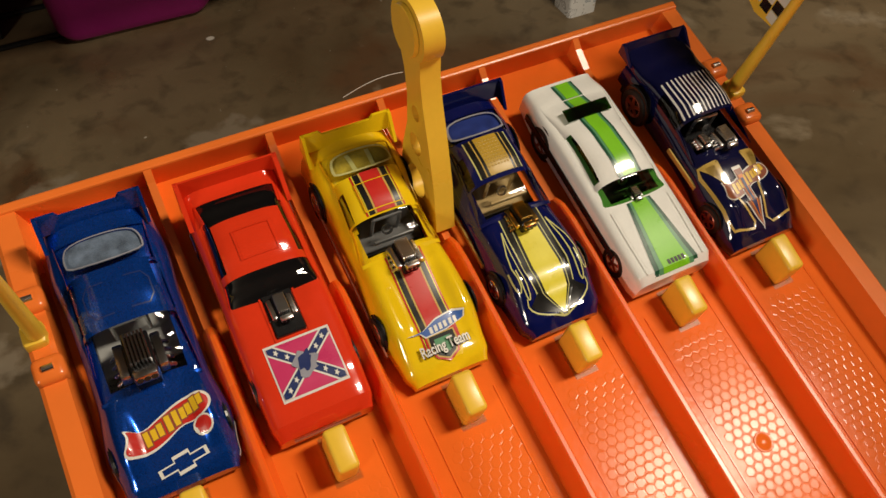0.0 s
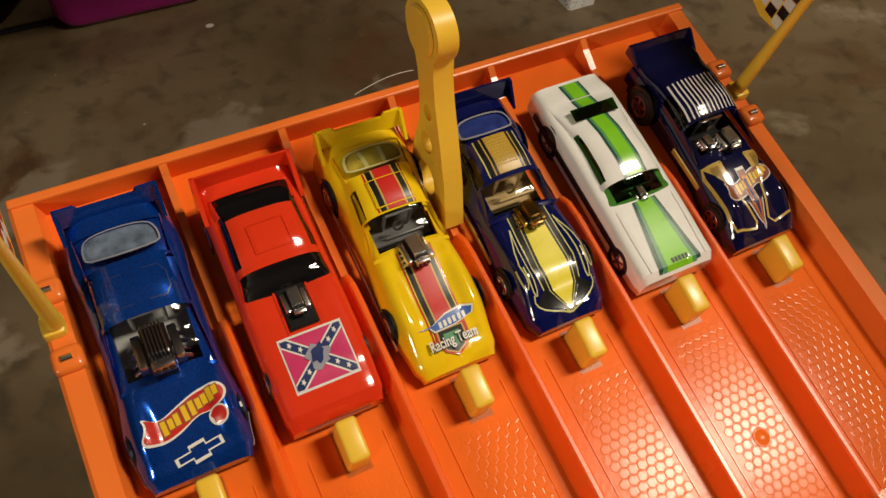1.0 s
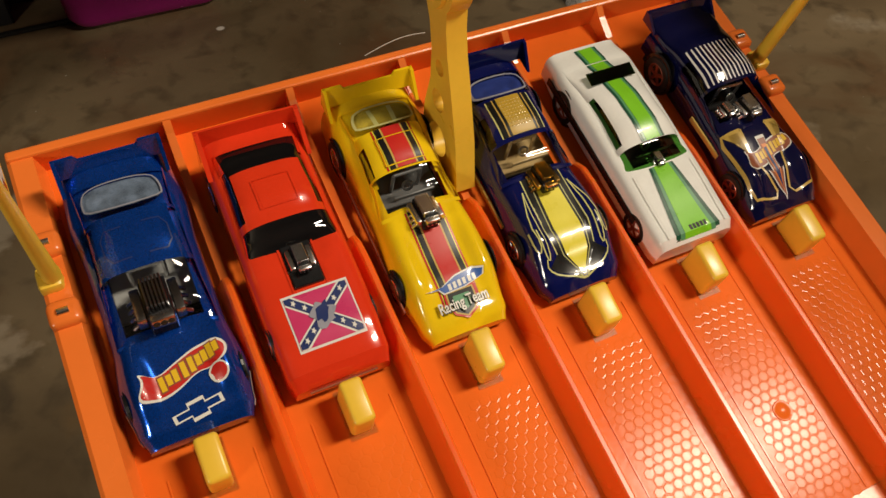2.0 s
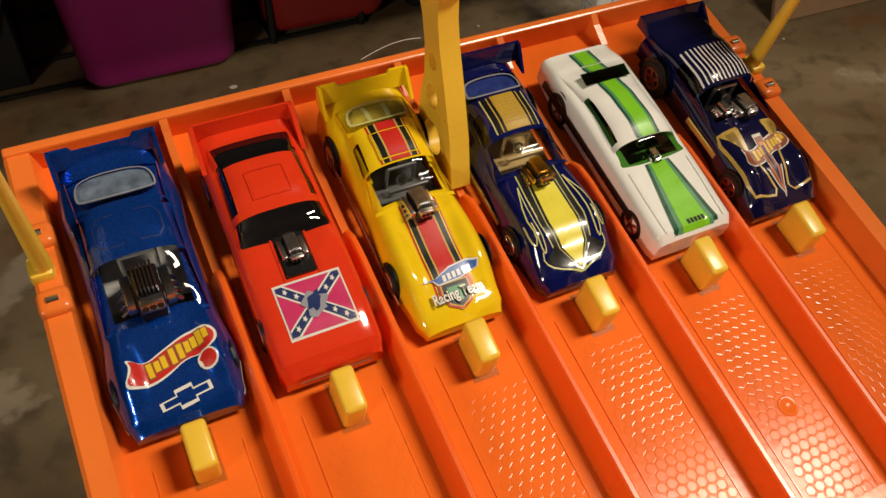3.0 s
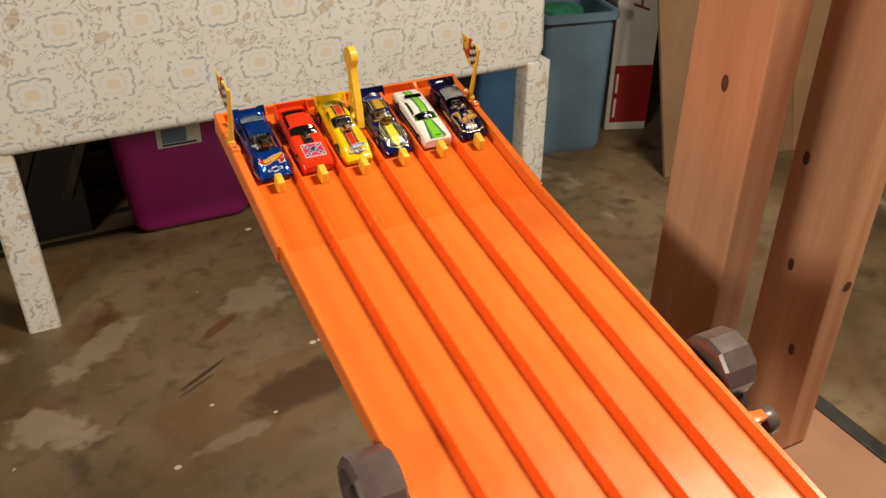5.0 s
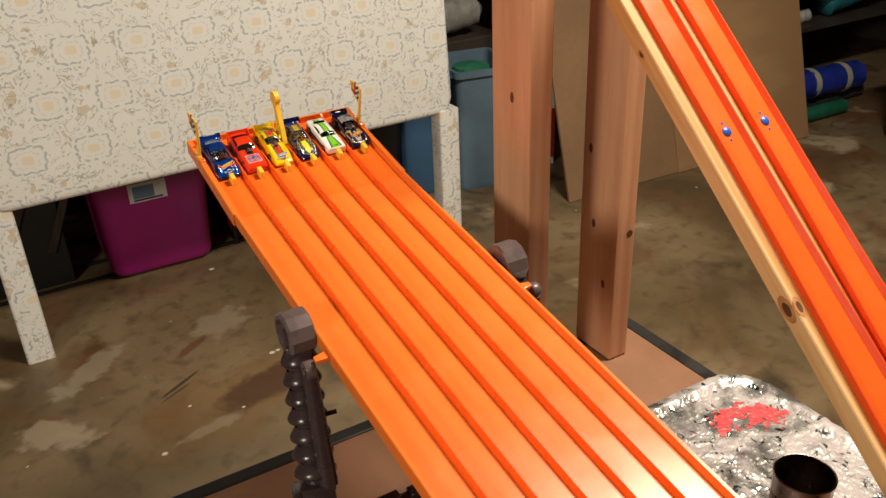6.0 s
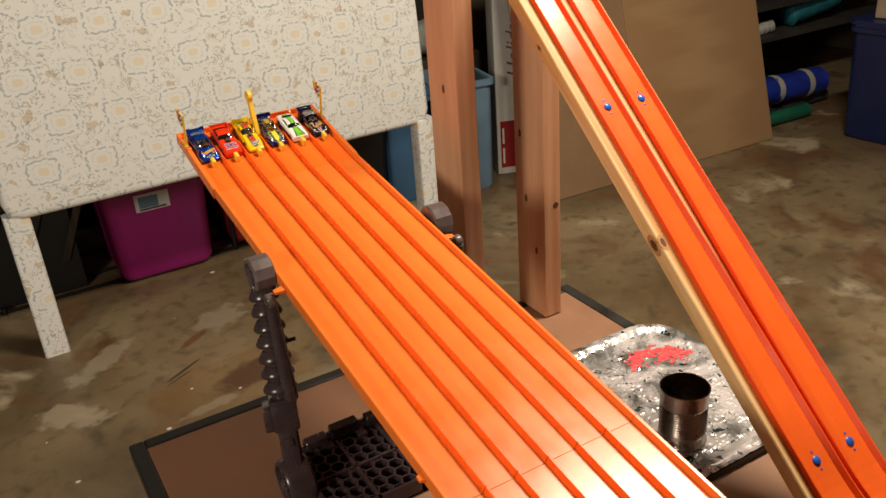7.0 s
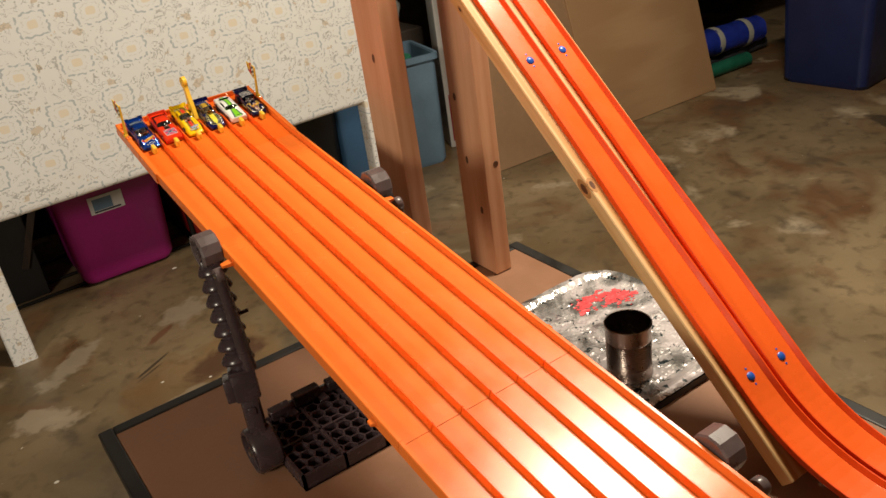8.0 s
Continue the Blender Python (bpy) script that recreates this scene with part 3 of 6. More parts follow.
# stop pegs, hinge pins, gate lever, flags
for i in range(6):
    x = (i - 2.5) * L + 0.0008
    # upright block, its top falling a little towards the front
    bm = boxed(x - 0.0034, x + 0.0034, -0.0120, 0.0012, -0.004, 0.0130, 0.0013, 3)
    for v in bm.verts:
        if v.co.z > 0.008:
            v.co.z -= 0.10 * (0.003 - v.co.y)
    part("stop_peg", bm, YELLOW, track, "yellow start peg", True)
    part("peg_slot", boxed(x - 0.0042, x + 0.0042, -0.0134, 0.0024, 0.00003, 0.00012), RIDGE, track)
for s in (-1, 1):
    for y in (0.0495, 0.0725):
        bm = boxed(s * 0.1278 - 0.0046, s * 0.1278 + 0.0046, y - 0.0042, y + 0.0042, 0.003, 0.0118, 0.0020, 3)
        hinge = part("hinge_block", bm, ORANGE, track, "", True)
        part("hinge_pin", tube(bmesh.new(), (s * 0.1278 - 0.0016, y, 0.0117), (s * 0.1278 + 0.0016, y, 0.0117), 0.0011), STEEL, hinge, "steel pin", True)
    flag = part("flag", tube(bmesh.new(), (s * 0.128, 0.061, 0.007), (s * 0.128, 0.0595, 0.0690), 0.0028, 0.0016, 12), YELLOW, track, "yellow flag pole", True)
    part("pole_foot", boxed(s * 0.129 - 0.0034, s * 0.129 + 0.0034, 0.0572, 0.0650, 0.006, 0.0125, 0.0015, 2), YELLOW, flag, "", True)
    pts = [(0.0, 0.044), (0.0, 0.069), (0.018, 0.0685), (0.037, 0.0660), (0.033, 0.055), (0.024, 0.046), (0.012, 0.042)]
    bm = bmesh.new()
    prism(bm, [(0.0595 + a, b) for a, b in pts], s * 0.129 - 0.0006, s * 0.129 + 0.0006, Matrix(((0, 0, 1, 0), (1, 0, 0, 0), (0, 1, 0, 0), (0, 0, 0, 1))))
    part("flag_blade", bm, YELLOW, flag, "yellow flag blade")
    DARKRED, WHITE_P = mat("flag_red", (0.50, 0.03, 0.02), 0.5), mat("flag_white", (0.75, 0.72, 0.66), 0.5)
    for i in range(6):
        for j in range(5 if i < 4 else 3):
            ya, za = 0.0620 + 0.0048 * i, 0.0445 + 0.0044 * j + 0.0012 * i
            part("flag_check", boxed(s * 0.129 - 0.0009, s * 0.129 + 0.0009, ya, ya + 0.0042, za, za + 0.0040), DARKRED if i > 2 else (BLACK if (i + j) % 2 else WHITE_P), flag)
    part("flag_emblem", lathe(bmesh.new(), [(0.0, 0.0013), (0.0042, 0.0013), (0.0044, 0.0)], 14, pose(s * 0.129, 0.0845, 0.0590, 0, 90, 0)), YELLOW, flag, "yellow emblem")
    part("flag_emblem", lathe(bmesh.new(), [(0.0, 0.0013), (0.0042, 0.0013), (0.0044, 0.0)], 14, pose(s * 0.129, 0.0845, 0.0590, 0, -90, 0)), YELLOW, flag, "yellow emblem")

# gate lever: a tall plate with holes and a round head, hung from a bracket
lever = part("gate_lever", bmesh.new(), YELLOW, track, "tall yellow start lever with round holes")


def lever_mesh():
    """The lever's outline in its own plane (s along the track, h up), with three round holes bridged out of the plate."""
    bm = bmesh.new()
    half = [(-0.0120, 0.0), (-0.0150, 0.008), (-0.0155, 0.017), (-0.0130, 0.025), (-0.0075, 0.036), (-0.0052, 0.047), (-0.0050, 0.056), (-0.0062, 0.0625)]
    head_c, head_r = 0.0700, 0.0100
    top = [(head_r * math.cos(radians(a)), head_c + head_r * math.sin(radians(a))) for a in range(232, -53, -6)]
    right = [(0.0062, 0.0625), (0.0050, 0.056), (0.0048, 0.047), (0.0058, 0.034), (0.0066, 0.018), (0.0055, 0.0)]
    outline = half + top + right
    t = 0.0034
    vs = [bm.verts.new((-t, -1.12 * s, h)) for s, h in outline]
    es = [bm.edges.new((vs[i], vs[(i + 1) % len(vs)])) for i in range(len(vs))]
    for cs, ch, r in ((-0.0060, 0.0140, 0.0052), (-0.0035, 0.0295, 0.0034), (-0.0008, 0.0420, 0.0023)):
        ring = [bm.verts.new((-t, -1.12 * cs + 1.2 * r * math.cos(radians(a)), ch + 1.2 * r * math.sin(radians(a)))) for a in range(0, 360, 20)]
        es += [bm.edges.new((ring[i], ring[(i + 1) % len(ring)])) for i in range(len(ring))]
    bmesh.ops.triangle_fill(bm, use_beauty=True, edges=es)
    g = bmesh.ops.extrude_face_region(bm, geom=bm.faces[:])
    bmesh.ops.translate(bm, verts=[v for v in g["geom"] if isinstance(v, bmesh.types.BMVert)], vec=(2 * t, 0, 0))
    return bm


lever.data = mesh_from("gate_lever", lever_mesh(), YELLOW, True)
lever.matrix_basis = pose(0.0, 0.055, 0.003, -27)
part("head_boss", lathe(bmesh.new(), [(0.0, 0.0048), (0.0078, 0.0048), (0.0082, 0.0036)], 24, pose(0, 0.0, 0.070, 0, -90, 0)), YELLOW, lever, "", True)
for s in (-1, 1):
    for y, cw in ((-0.3830, 0.0150), (-0.7680, 0.0055)):
        x0, x1 = sorted((s * (HW - 0.004), s * (HW + cw)))
        bm = boxed(x0, x1, y - 0.0065, y + 0.0065, -0.004, 0.0035, 0.0014, 2)
        for v in bm.verts:
            if abs(v.co.x) > HW + cw * 0.5:
                v.co.y = y + (v.co.y - y) * 0.65
                v.co.z = -0.0005 + (v.co.z + 0.0005) * 0.6
        clip = part("side_clip", bm, ORANGE, track, "orange side clip", True)
        clip.matrix_basis = BEND

part("moulding_mark", lathe(bmesh.new(), [(0.0036, 0.0001), (0.0031, 0.0005), (0.0022, 0.0005), (0.0018, 0.0003), (0.0, 0.0003)], 20, pose(1.5 * L + 0.001, -0.0560, -0.0002)), START, track, "", True)
hair = bpy.data.curves.new("loose_thread", "CURVE")
hair.dimensions, hair.bevel_depth, hair.bevel_resolution = "3D", 0.00016, 1
sp = hair.splines.new("POLY")
sp.points.add(19)
for k in range(20):
    f = k / 19
    sp.points[k].co = (-0.012 + 0.024 * f, 0.1092 + 0.002 * f, 0.0098 + 0.0032 * math.sin(math.pi * f * 0.85), 1)
th = new("loose_thread", hair)
th.matrix_basis = TRACK
hair.materials.append(mat("pale_thread", (0.6, 0.55, 0.5), 0.6))
tagged(th, "fine pale thread caught on the track wall", "thread")

# ---- support towers ----


GREY_PLUM = mat("grey_plum_plastic", (0.115, 0.085, 0.085), 0.30, var=0.2, scale=40)


def tower(head_y, head_z, hub_y):
    """A pair of coiled struts with round heads on a deep honeycomb base."""
    t = thing("track_support", pose(0, hub_y, TZ), "dark plum plastic track support with coiled struts and honeycomb base", "support", "track supports")
    for s in (-1, 1):
        lo, hi = Vector((s * 0.160, 0.0, 0.042)), Vector((s * 0.1405, head_y - hub_y, head_z - TZ))
        aim = (hi - lo).to_track_quat("Z", "Y").to_matrix().to_4x4()
        span = (hi - lo).length

        def along(f):
            return Matrix.Translation(lo.lerp(hi, f)) @ aim

        col = part("column", tube(bmesh.new(), lo, hi, 0.0145, 0.0135, 16), BROWN_PLASTIC, t, "dark coiled plastic column", True)
        n = max(3, round((0.93 - 0.46) * span / 0.0200))
        for k in range(n):
            f = 0.465 + (0.905 - 0.465) * k / (n - 1)
            big = 1.26 - 0.16 * k / (n - 1)
            bm = lathe(bmesh.new(), [(0.0140, -0.0095), (0.0172 * big, -0.0085), (0.0192 * big, -0.0058), (0.0192 * big, -0.0020), (0.0178 * big, 0.0012), (0.0160, 0.0085)], 22, along(f) @ pose(0, 0, 0, 7, 0, 0))
            part("coil", bm, BROWN_PLASTIC, col, "", True)
        # lower sleeve with a proud band and a shoulder towards the track
        part("sleeve", boxed(-0.0185, 0.0185, -0.021, 0.021, -0.024, 0.024, 0.004, 2, along(0.335)), BROWN_PLASTIC, col, "boxy lower sleeve", True)
        part("sleeve_band", boxed(-0.0195, 0.0195, -0.0225, 0.0225, -0.003, 0.003, 0.0012, 2, along(0.405)), BROWN_PLASTIC, col, "", True)
        part("sleeve_shoulder", boxed(-0.008, 0.008, -0.023, 0.017, -0.018, 0.018, 0.003, 2, along(0.335) @ Matrix.Translation((-s * 0.022, 0, -0.004))), BROWN_PLASTIC, col, "", True)
        part("neck", boxed(-0.0120, 0.0120, -0.016, 0.016, -0.040, 0.030, 0.003, 2, along(0.17)), BROWN_PLASTIC, col, "", True)
        part("neck_lug", boxed(-0.006, 0.006, -0.019, 0.019, -0.006, 0.006, 0.002, 2, along(0.20)), BROWN_PLASTIC, col, "", True)
        # faceted head with a sunken eye on the outer face
        turn = Matrix.Translation(hi) @ pose(0, 0, 0, 0, 90 * s, 0)
        bm = lathe(bmesh.new(), [(0.0, -0.0150), (0.0240, -0.0150), (0.0262, -0.0130), (0.0262, 0.0125), (0.0240, 0.0150), (0.0195, 0.0152), (0.0180, 0.0070), (0.0, 0.0070)], 11, turn @ pose(0, 0, 0, 0, 0, 12))
        part("head", bm, GREY_PLUM, col, "faceted grey plastic head")
        part("head_eye", lathe(bmesh.new(), [(0.0075, 0.0060), (0.0075, 0.0130), (0.0060, 0.0142), (0.0, 0.0142)], 16, turn), BROWN_PLASTIC, col, "", True)
        part("head_collar", boxed(-0.0135, 0.0135, -0.017, 0.017, -0.012, 0.010, 0.003, 2, along(0.93)), BROWN_PLASTIC, col, "", True)
        # flat rod beside the coil, pinned to the track's clip
        cap = Vector((s * 0.1465, head_y - hub_y - 0.047, head_z - TZ - 0.0205))
        foot = lo.lerp(hi, 0.42) + Vector((-s * 0.008, -0.016, 0))
        rod = part("rod", tube(bmesh.new(), foot, cap, 0.0110, 0.0080, 12), BROWN_PLASTIC, t, "flat dark rod pinned to the track", True)
        part("rod_eye", lathe(bmesh.new(), [(0.0, -0.0055), (0.0098, -0.0055), (0.0105, -0.0045), (0.0105, 0.0045), (0.0098, 0.0055), (0.0, 0.0055)], 20, Matrix.Translation(cap) @ pose(0, 0, 0, 0, 90 * s, 0)), GREY_PLUM, rod, "", True)
        part("rod_pin", lathe(bmesh.new(), [(0.0045, 0.0), (0.0045, 0.0068), (0.0035, 0.0076), (0.0, 0.0078)], 14, Matrix.Translation(cap) @ pose(0, 0, 0, 0, 90 * s, 0)), STEEL, rod, "steel pin", True)
        part("cross_bar", tube(bmesh.new(), lo.lerp(hi, 0.66), lo.lerp(hi, 0.66) + Vector((-s * 0.030, -0.012, 0.006)), 0.0032, 0.0028, 10), BROWN_PLASTIC, col, "", True)
        hub = part("hub", lathe(bmesh.new(), [(0.0, -0.020), (0.0330, -0.020), (0.0365, -0.016), (0.0365, 0.016), (0.0335, 0.0205), (0.0300, 0.0205), (0.0285, 0.0150), (0.0110, 0.0150), (0.0100, 0.0190), (0.0, 0.0190)], 32, pose(s * 0.160, 0.0, 0.0370, 0, 90 * s, 0)), BROWN_PLASTIC, col, "round hub at the column foot", True)
        part("hub_pin", lathe(bmesh.new(), [(0.0055, 0.0150), (0.0055, 0.0215), (0.0040, 0.0225), (0.0, 0.0225)], 14, pose(s * 0.160, 0.0, 0.0370, 0, 90 * s, 0)), STEEL, hub, "steel pin", True)
        for a in range(0, 360, 90):
            part("hub_web", boxed(0.009, 0.030, -0.0016, 0.0016, 0.0140, 0.0185, 0.0004, 1, pose(s * 0.160, 0.0, 0.0370, 0, 90 * s, 0) @ pose(0, 0, 0, 0, 0, a + 20)), BROWN_PLASTIC, hub)
    # honeycomb base: open cells between rails
    base = part("base_frame", bmesh.new(), BROWN_PLASTIC, t, "deep honeycomb base plate")
    bm = bmesh.new()
    x0, x1, y0, y1, z1 = -0.142, 0.142, -0.092, 0.078, 0.024
    for a in ((x0, x1, y0, y0 + 0.005), (x0, x1, y1 - 0.005, y1), (x0, x0 + 0.005, y0, y1), (x1 - 0.005, x1, y0, y1), (-0.0035, 0.0035, y0, y1), (-0.073, -0.068, y0, y1), (0.068, 0.073, y0, y1), (x0, x1, -0.012, -0.008)):
        box(bm, *a, 0.0, z1 + 0.002)
    box(bm, x0, x1, y0, y1, 0.0005, 0.0030)
    base.data = mesh_from("base_frame", bm, BROWN_PLASTIC)
    big = 0.0125
    cell = mesh_from("honeycomb_cell", lathe(bmesh.new(), [(big, 0.003), (big, z1), (big - 0.0017, z1), (big - 0.0017, 0.003), (big, 0.003)], 6), BROWN_PLASTIC)
    for i in range(15):
        for j in range(8):
            cx, cy = x0 + 0.011 + i * 1.5 * big, y0 + 0.011 + (j + 0.5 * (i % 2)) * 1.732 * big
            if cy < y1 - 0.009 and cx < x1 - 0.008:
                ob = new("honeycomb_cell", cell)
                ob.parent = base
                ob.matrix_basis = Matrix.Translation((cx, cy, 0))
    # stepped rail along the back of the base
    rail = part("back_rail", boxed(-0.118, 0.118, y1 - 0.012, y1 + 0.004, 0.018, 0.034, 0.002, 2), BROWN_PLASTIC, base, "stepped back rail", True)
    for cx, w, hh in ((-0.100, 0.036, 0.040), (-0.052, 0.046, 0.047), (0.010, 0.050, 0.043), (0.070, 0.040, 0.047)):
        part("rail_step", boxed(cx - w / 2, cx + w / 2, y1 - 0.016, y1 + 0.002, 0.026, hh, 0.0015, 1), BROWN_PLASTIC, rail)
    for cx in (-0.085, -0.030, 0.050):
        part("rail_clip", boxed(cx - 0.008, cx + 0.008, y1 - 0.030, y1 - 0.010, 0.020, 0.029, 0.0012, 1), BROWN_PLASTIC, rail)
    return t


tower(-0.309, 0.825, -0.375)
tower(-0.965, 0.704, -0.905)

# ---- toy cars ----


def table_at(rows, y):
    """Smooth value of a table of (y, value) pairs, y rising."""
    if y <= rows[0][0]:
        return rows[0][1]
    for (a, va), (b, vb) in zip(rows, rows[1:]):
        if y <= b:
            k = (y - a) / (b - a)
            k = k * k * (3 - 2 * k)
            return va + (vb - va) * k
    return rows[-1][1]


class Shell:
    """A car body as a loft: half width, top and lower height along the car, and how square its section is."""

    def __init__(self, hw, top, low, square=4.0, crown=None):
        self.hw, self.top, self.low, self.square = hw, top, low, square
        self.humps = crown or []

    def height(self, x, y):
        w, t, b = table_at(self.hw, y), table_at(self.top, y), table_at(self.low, y)
        k = min(1.0, abs(x) / w)
        z = b + (t - b) * (1 - k ** self.square) ** (1 / self.square)
        for hx, hy, rx, ry, hh in self.humps:
            d = ((abs(x) - hx) / rx) ** 2 + ((y - hy) / ry) ** 2
            if d < 1:
                z += hh * (1 - d) ** 2
        return z

    def point(self, u, y):
        """u from -1 (lower left) over the top to 1 (lower right)."""
        w = table_at(self.hw, y)
        a = u * math.pi / 2
        e = 2 / self.square
        x = w * math.copysign(abs(math.sin(a)) ** e, a)
        return Vector((x, y, self.height(x, y) if abs(u) < 0.9999 else table_at(self.low, y)))

    def mesh(self, y0, y1, ny=36, nu=28, skip=None, only=None, ends=True, lift=0.0):
        bm = bmesh.new()
        us = [-1 + 2 * i / nu for i in range(nu + 1)]
        ys = [y0 + (y1 - y0) * j / ny for j in range(ny + 1)]
        vs = {}

        def at(i, j):
            if (i, j) not in vs:
                vs[i, j] = bm.verts.new(self.point(us[i], ys[j]))
            return vs[i, j]

        for j in range(ny):
            for i in range(nu):
                mid = self.point((us[i] + us[i + 1]) / 2, (ys[j] + ys[j + 1]) / 2)
                uu = (us[i] + us[i + 1]) / 2
                if skip and skip(uu, mid):
                    continue
                if only and not only(uu, mid):
                    continue
                bm.faces.new((at(i, j), at(i + 1, j), at(i + 1, j + 1), at(i, j + 1)))
        if ends:
            for j in (0, ny):
                ring = [vs[i, j] for i in range(nu + 1) if (i, j) in vs]
                if len(ring) > 3:
                    bm.faces.new(ring)
        if lift:
            bm.normal_update()
            for v in bm.verts:
                v.co += v.normal * lift
        return bm


def draped(pts, surf, lift=0.00016, step=0.0016):
    """A thin decal on a body: the outline is cut to small pieces that follow the surface."""
    bm = bmesh.new()
    vs = [bm.verts.new((x, y, 0)) for x, y in pts]
    es = [bm.edges.new((vs[i], vs[(i + 1) % len(vs)])) for i in range(len(vs))]
    bmesh.ops.triangle_fill(bm, use_beauty=True, edges=es)
    xs, ys = [p[0] for p in pts], [p[1] for p in pts]
    for lo, hi, nrm in ((min(xs), max(xs), Vector((1, 0, 0))), (min(ys), max(ys), Vector((0, 1, 0)))):
        n = int((hi - lo) / step)
        for k in range(1, n + 1):
            bmesh.ops.bisect_plane(bm, geom=bm.verts[:] + bm.edges[:] + bm.faces[:], plane_co=nrm * (lo + k * step), plane_no=nrm)
    for v in bm.verts:
        v.co.z = surf(v.co.x, v.co.y) + lift
    return bm


def stripe(rows):
    """An outline from rows of (y, x left, x right)."""
    return [(a, y) for y, a, b in rows] + [(b, y) for y, a, b in rows[::-1]]


def softened(pts, closed=False, times=2):
    """Rounds the corners of a line by cutting them."""
    for _ in range(times):
        pairs = list(zip(pts, pts[1:] + pts[:1])) if closed else list(zip(pts, pts[1:]))
        cut = []
        for (ax, ay), (bx, by) in pairs:
            cut += [(0.75 * ax + 0.25 * bx, 0.75 * ay + 0.25 * by), (0.25 * ax + 0.75 * bx, 0.25 * ay + 0.75 * by)]
        pts = cut if closed else [pts[0]] + cut[1:-1] + [pts[-1]]
    return pts


def ribbon(pts, w):
    """An outline of even width along a line of points."""
    if len(pts) > 3 and pts[0] != pts[-1]:
        pts = softened(pts, times=1)
    l, r = [], []
    for i, (x, y) in enumerate(pts):
        a, b = pts[max(0, i - 1)], pts[min(len(pts) - 1, i + 1)]
        d = Vector((b[0] - a[0], b[1] - a[1])).normalized()
        l.append((x - d.y * w / 2, y + d.x * w / 2))
        r.append((x + d.y * w / 2, y - d.x * w / 2))
    return l + r[::-1]


def turned(pts, deg, cx, cy, k=1.0):
    c, s = math.cos(radians(deg)), math.sin(radians(deg))
    return [(cx + k * (x * c - y * s), cy + k * (x * s + y * c)) for x, y in pts]


def lettering(name, text, surf, cx, cy, size, deg, material, parent, lift=0.0006):
    """Words laid on a body with the built-in font."""
    cu = bpy.data.curves.new(name, "FONT")
    cu.body, cu.size, cu.align_x, cu.align_y = text, size, "CENTER", "CENTER"
    cu.offset = size * 0.02
    tmp = bpy.data.objects.new(name, cu)
    me = bpy.data.meshes.new_from_object(tmp)
    bpy.data.objects.remove(tmp)
    bm = bmesh.new()
    bm.from_mesh(me)
    bpy.data.meshes.remove(me)
    c, s = math.cos(radians(deg)), math.sin(radians(deg))
    for v in bm.verts:
        x, y = v.co.x, v.co.y
        v.co.x, v.co.y = cx + x * c - y * s, cy + x * s + y * c
        v.co.z = surf(v.co.x, v.co.y) + lift
    return part(name, bm, material, parent)


def wheel(parent, x, y, r, w, s, rim_mat):
    ty = part("wheel", bmesh.new(), RUBBER, parent, "black wheel")
    bm = lathe(bmesh.new(), [(r * 0.66, -w / 2), (r * 0.95, -w / 2), (r, -w / 2 + 0.0005), (r, w / 2 - 0.0005), (r * 0.95, w / 2), (r * 0.66, w / 2), (r * 0.60, w / 2 - 0.0008), (0, w / 2 - 0.0008)], 24, pose(x, y, r, 0, 90 * s, 0))
    ty.data = mesh_from("wheel", bm, RUBBER, True)
    rim = part("rim", lathe(bmesh.new(), [(r * 0.66, w / 2 - 0.0002), (r * 0.60, w / 2 + 0.0001), (r * 0.52, w / 2 - 0.0003), (r * 0.5, w / 2 - 0.0006)], 24, pose(x, y, r, 0, 90 * s, 0)), rim_mat, ty, "", True)
    bm = bmesh.new()
    for k in range(5):
        box(bm, -0.0006, 0.0006, 0.0, r * 0.55, w / 2 - 0.0006, w / 2, m=pose(x, y, r, 0, 90 * s, 0) @ pose(0, 0, 0, 0, 0, 72 * k))
    part("spokes", bm, rim_mat, ty)
    return ty


def engine(parent, x, y, z, k, metal, tilt=-10, label="chrome engine blower"):
    """A supercharged engine: block, ribbed blower, scoop with three butterflies, valve covers."""
    eng = part("engine", boxed(-0.0030 * k, 0.0030 * k, -0.0050 * k, 0.0050 * k, -0.004 * k, 0.0022 * k, 0.0004), BLACK, parent, label)
    eng.matrix_basis = pose(x, y, z, tilt)
    bm = bmesh.new()
    for i in range(6):
        box(bm, (-0.0024 + i * 0.00082) * k, (-0.0024 + i * 0.00082 + 0.0005) * k, -0.0036 * k, 0.0040 * k, 0.0018 * k, 0.0046 * k, 0.0001)
    part("blower_ribs", bm, metal, eng)
    part("scoop", boxed(-0.0026 * k, 0.0026 * k, -0.0064 * k, -0.0042 * k, 0.0000 * k, 0.0030 * k, 0.0005, 2), metal, eng, "", True)
    for i in (-1, 0, 1):
        part("butterfly", lathe(bmesh.new(), [(0.0, 0.0002), (0.0007 * k, 0.0002), (0.0008 * k, 0.0)], 10, pose(i * 0.0016 * k, -0.0064 * k, 0.0016 * k, 90)), BLACK, eng)
    for s in (-1, 1):
        part("valve_cover", boxed(s * 0.0042 * k - 0.0011 * k, s * 0.0042 * k + 0.0011 * k, -0.0040 * k, 0.0044 * k, -0.002 * k, 0.0012 * k, 0.0004, 2), metal, eng, "", True)
        bm = bmesh.new()
        for i in range(4):
            tube(bm, (s * 0.0048 * k, (-0.003 + i * 0.002) * k, -0.001 * k), (s * 0.0064 * k, (-0.0026 + i * 0.002) * k, -0.0028 * k), 0.0005 * k, n=8)
        part("exhaust_pipes", bm, metal, eng, "", True)
    return eng


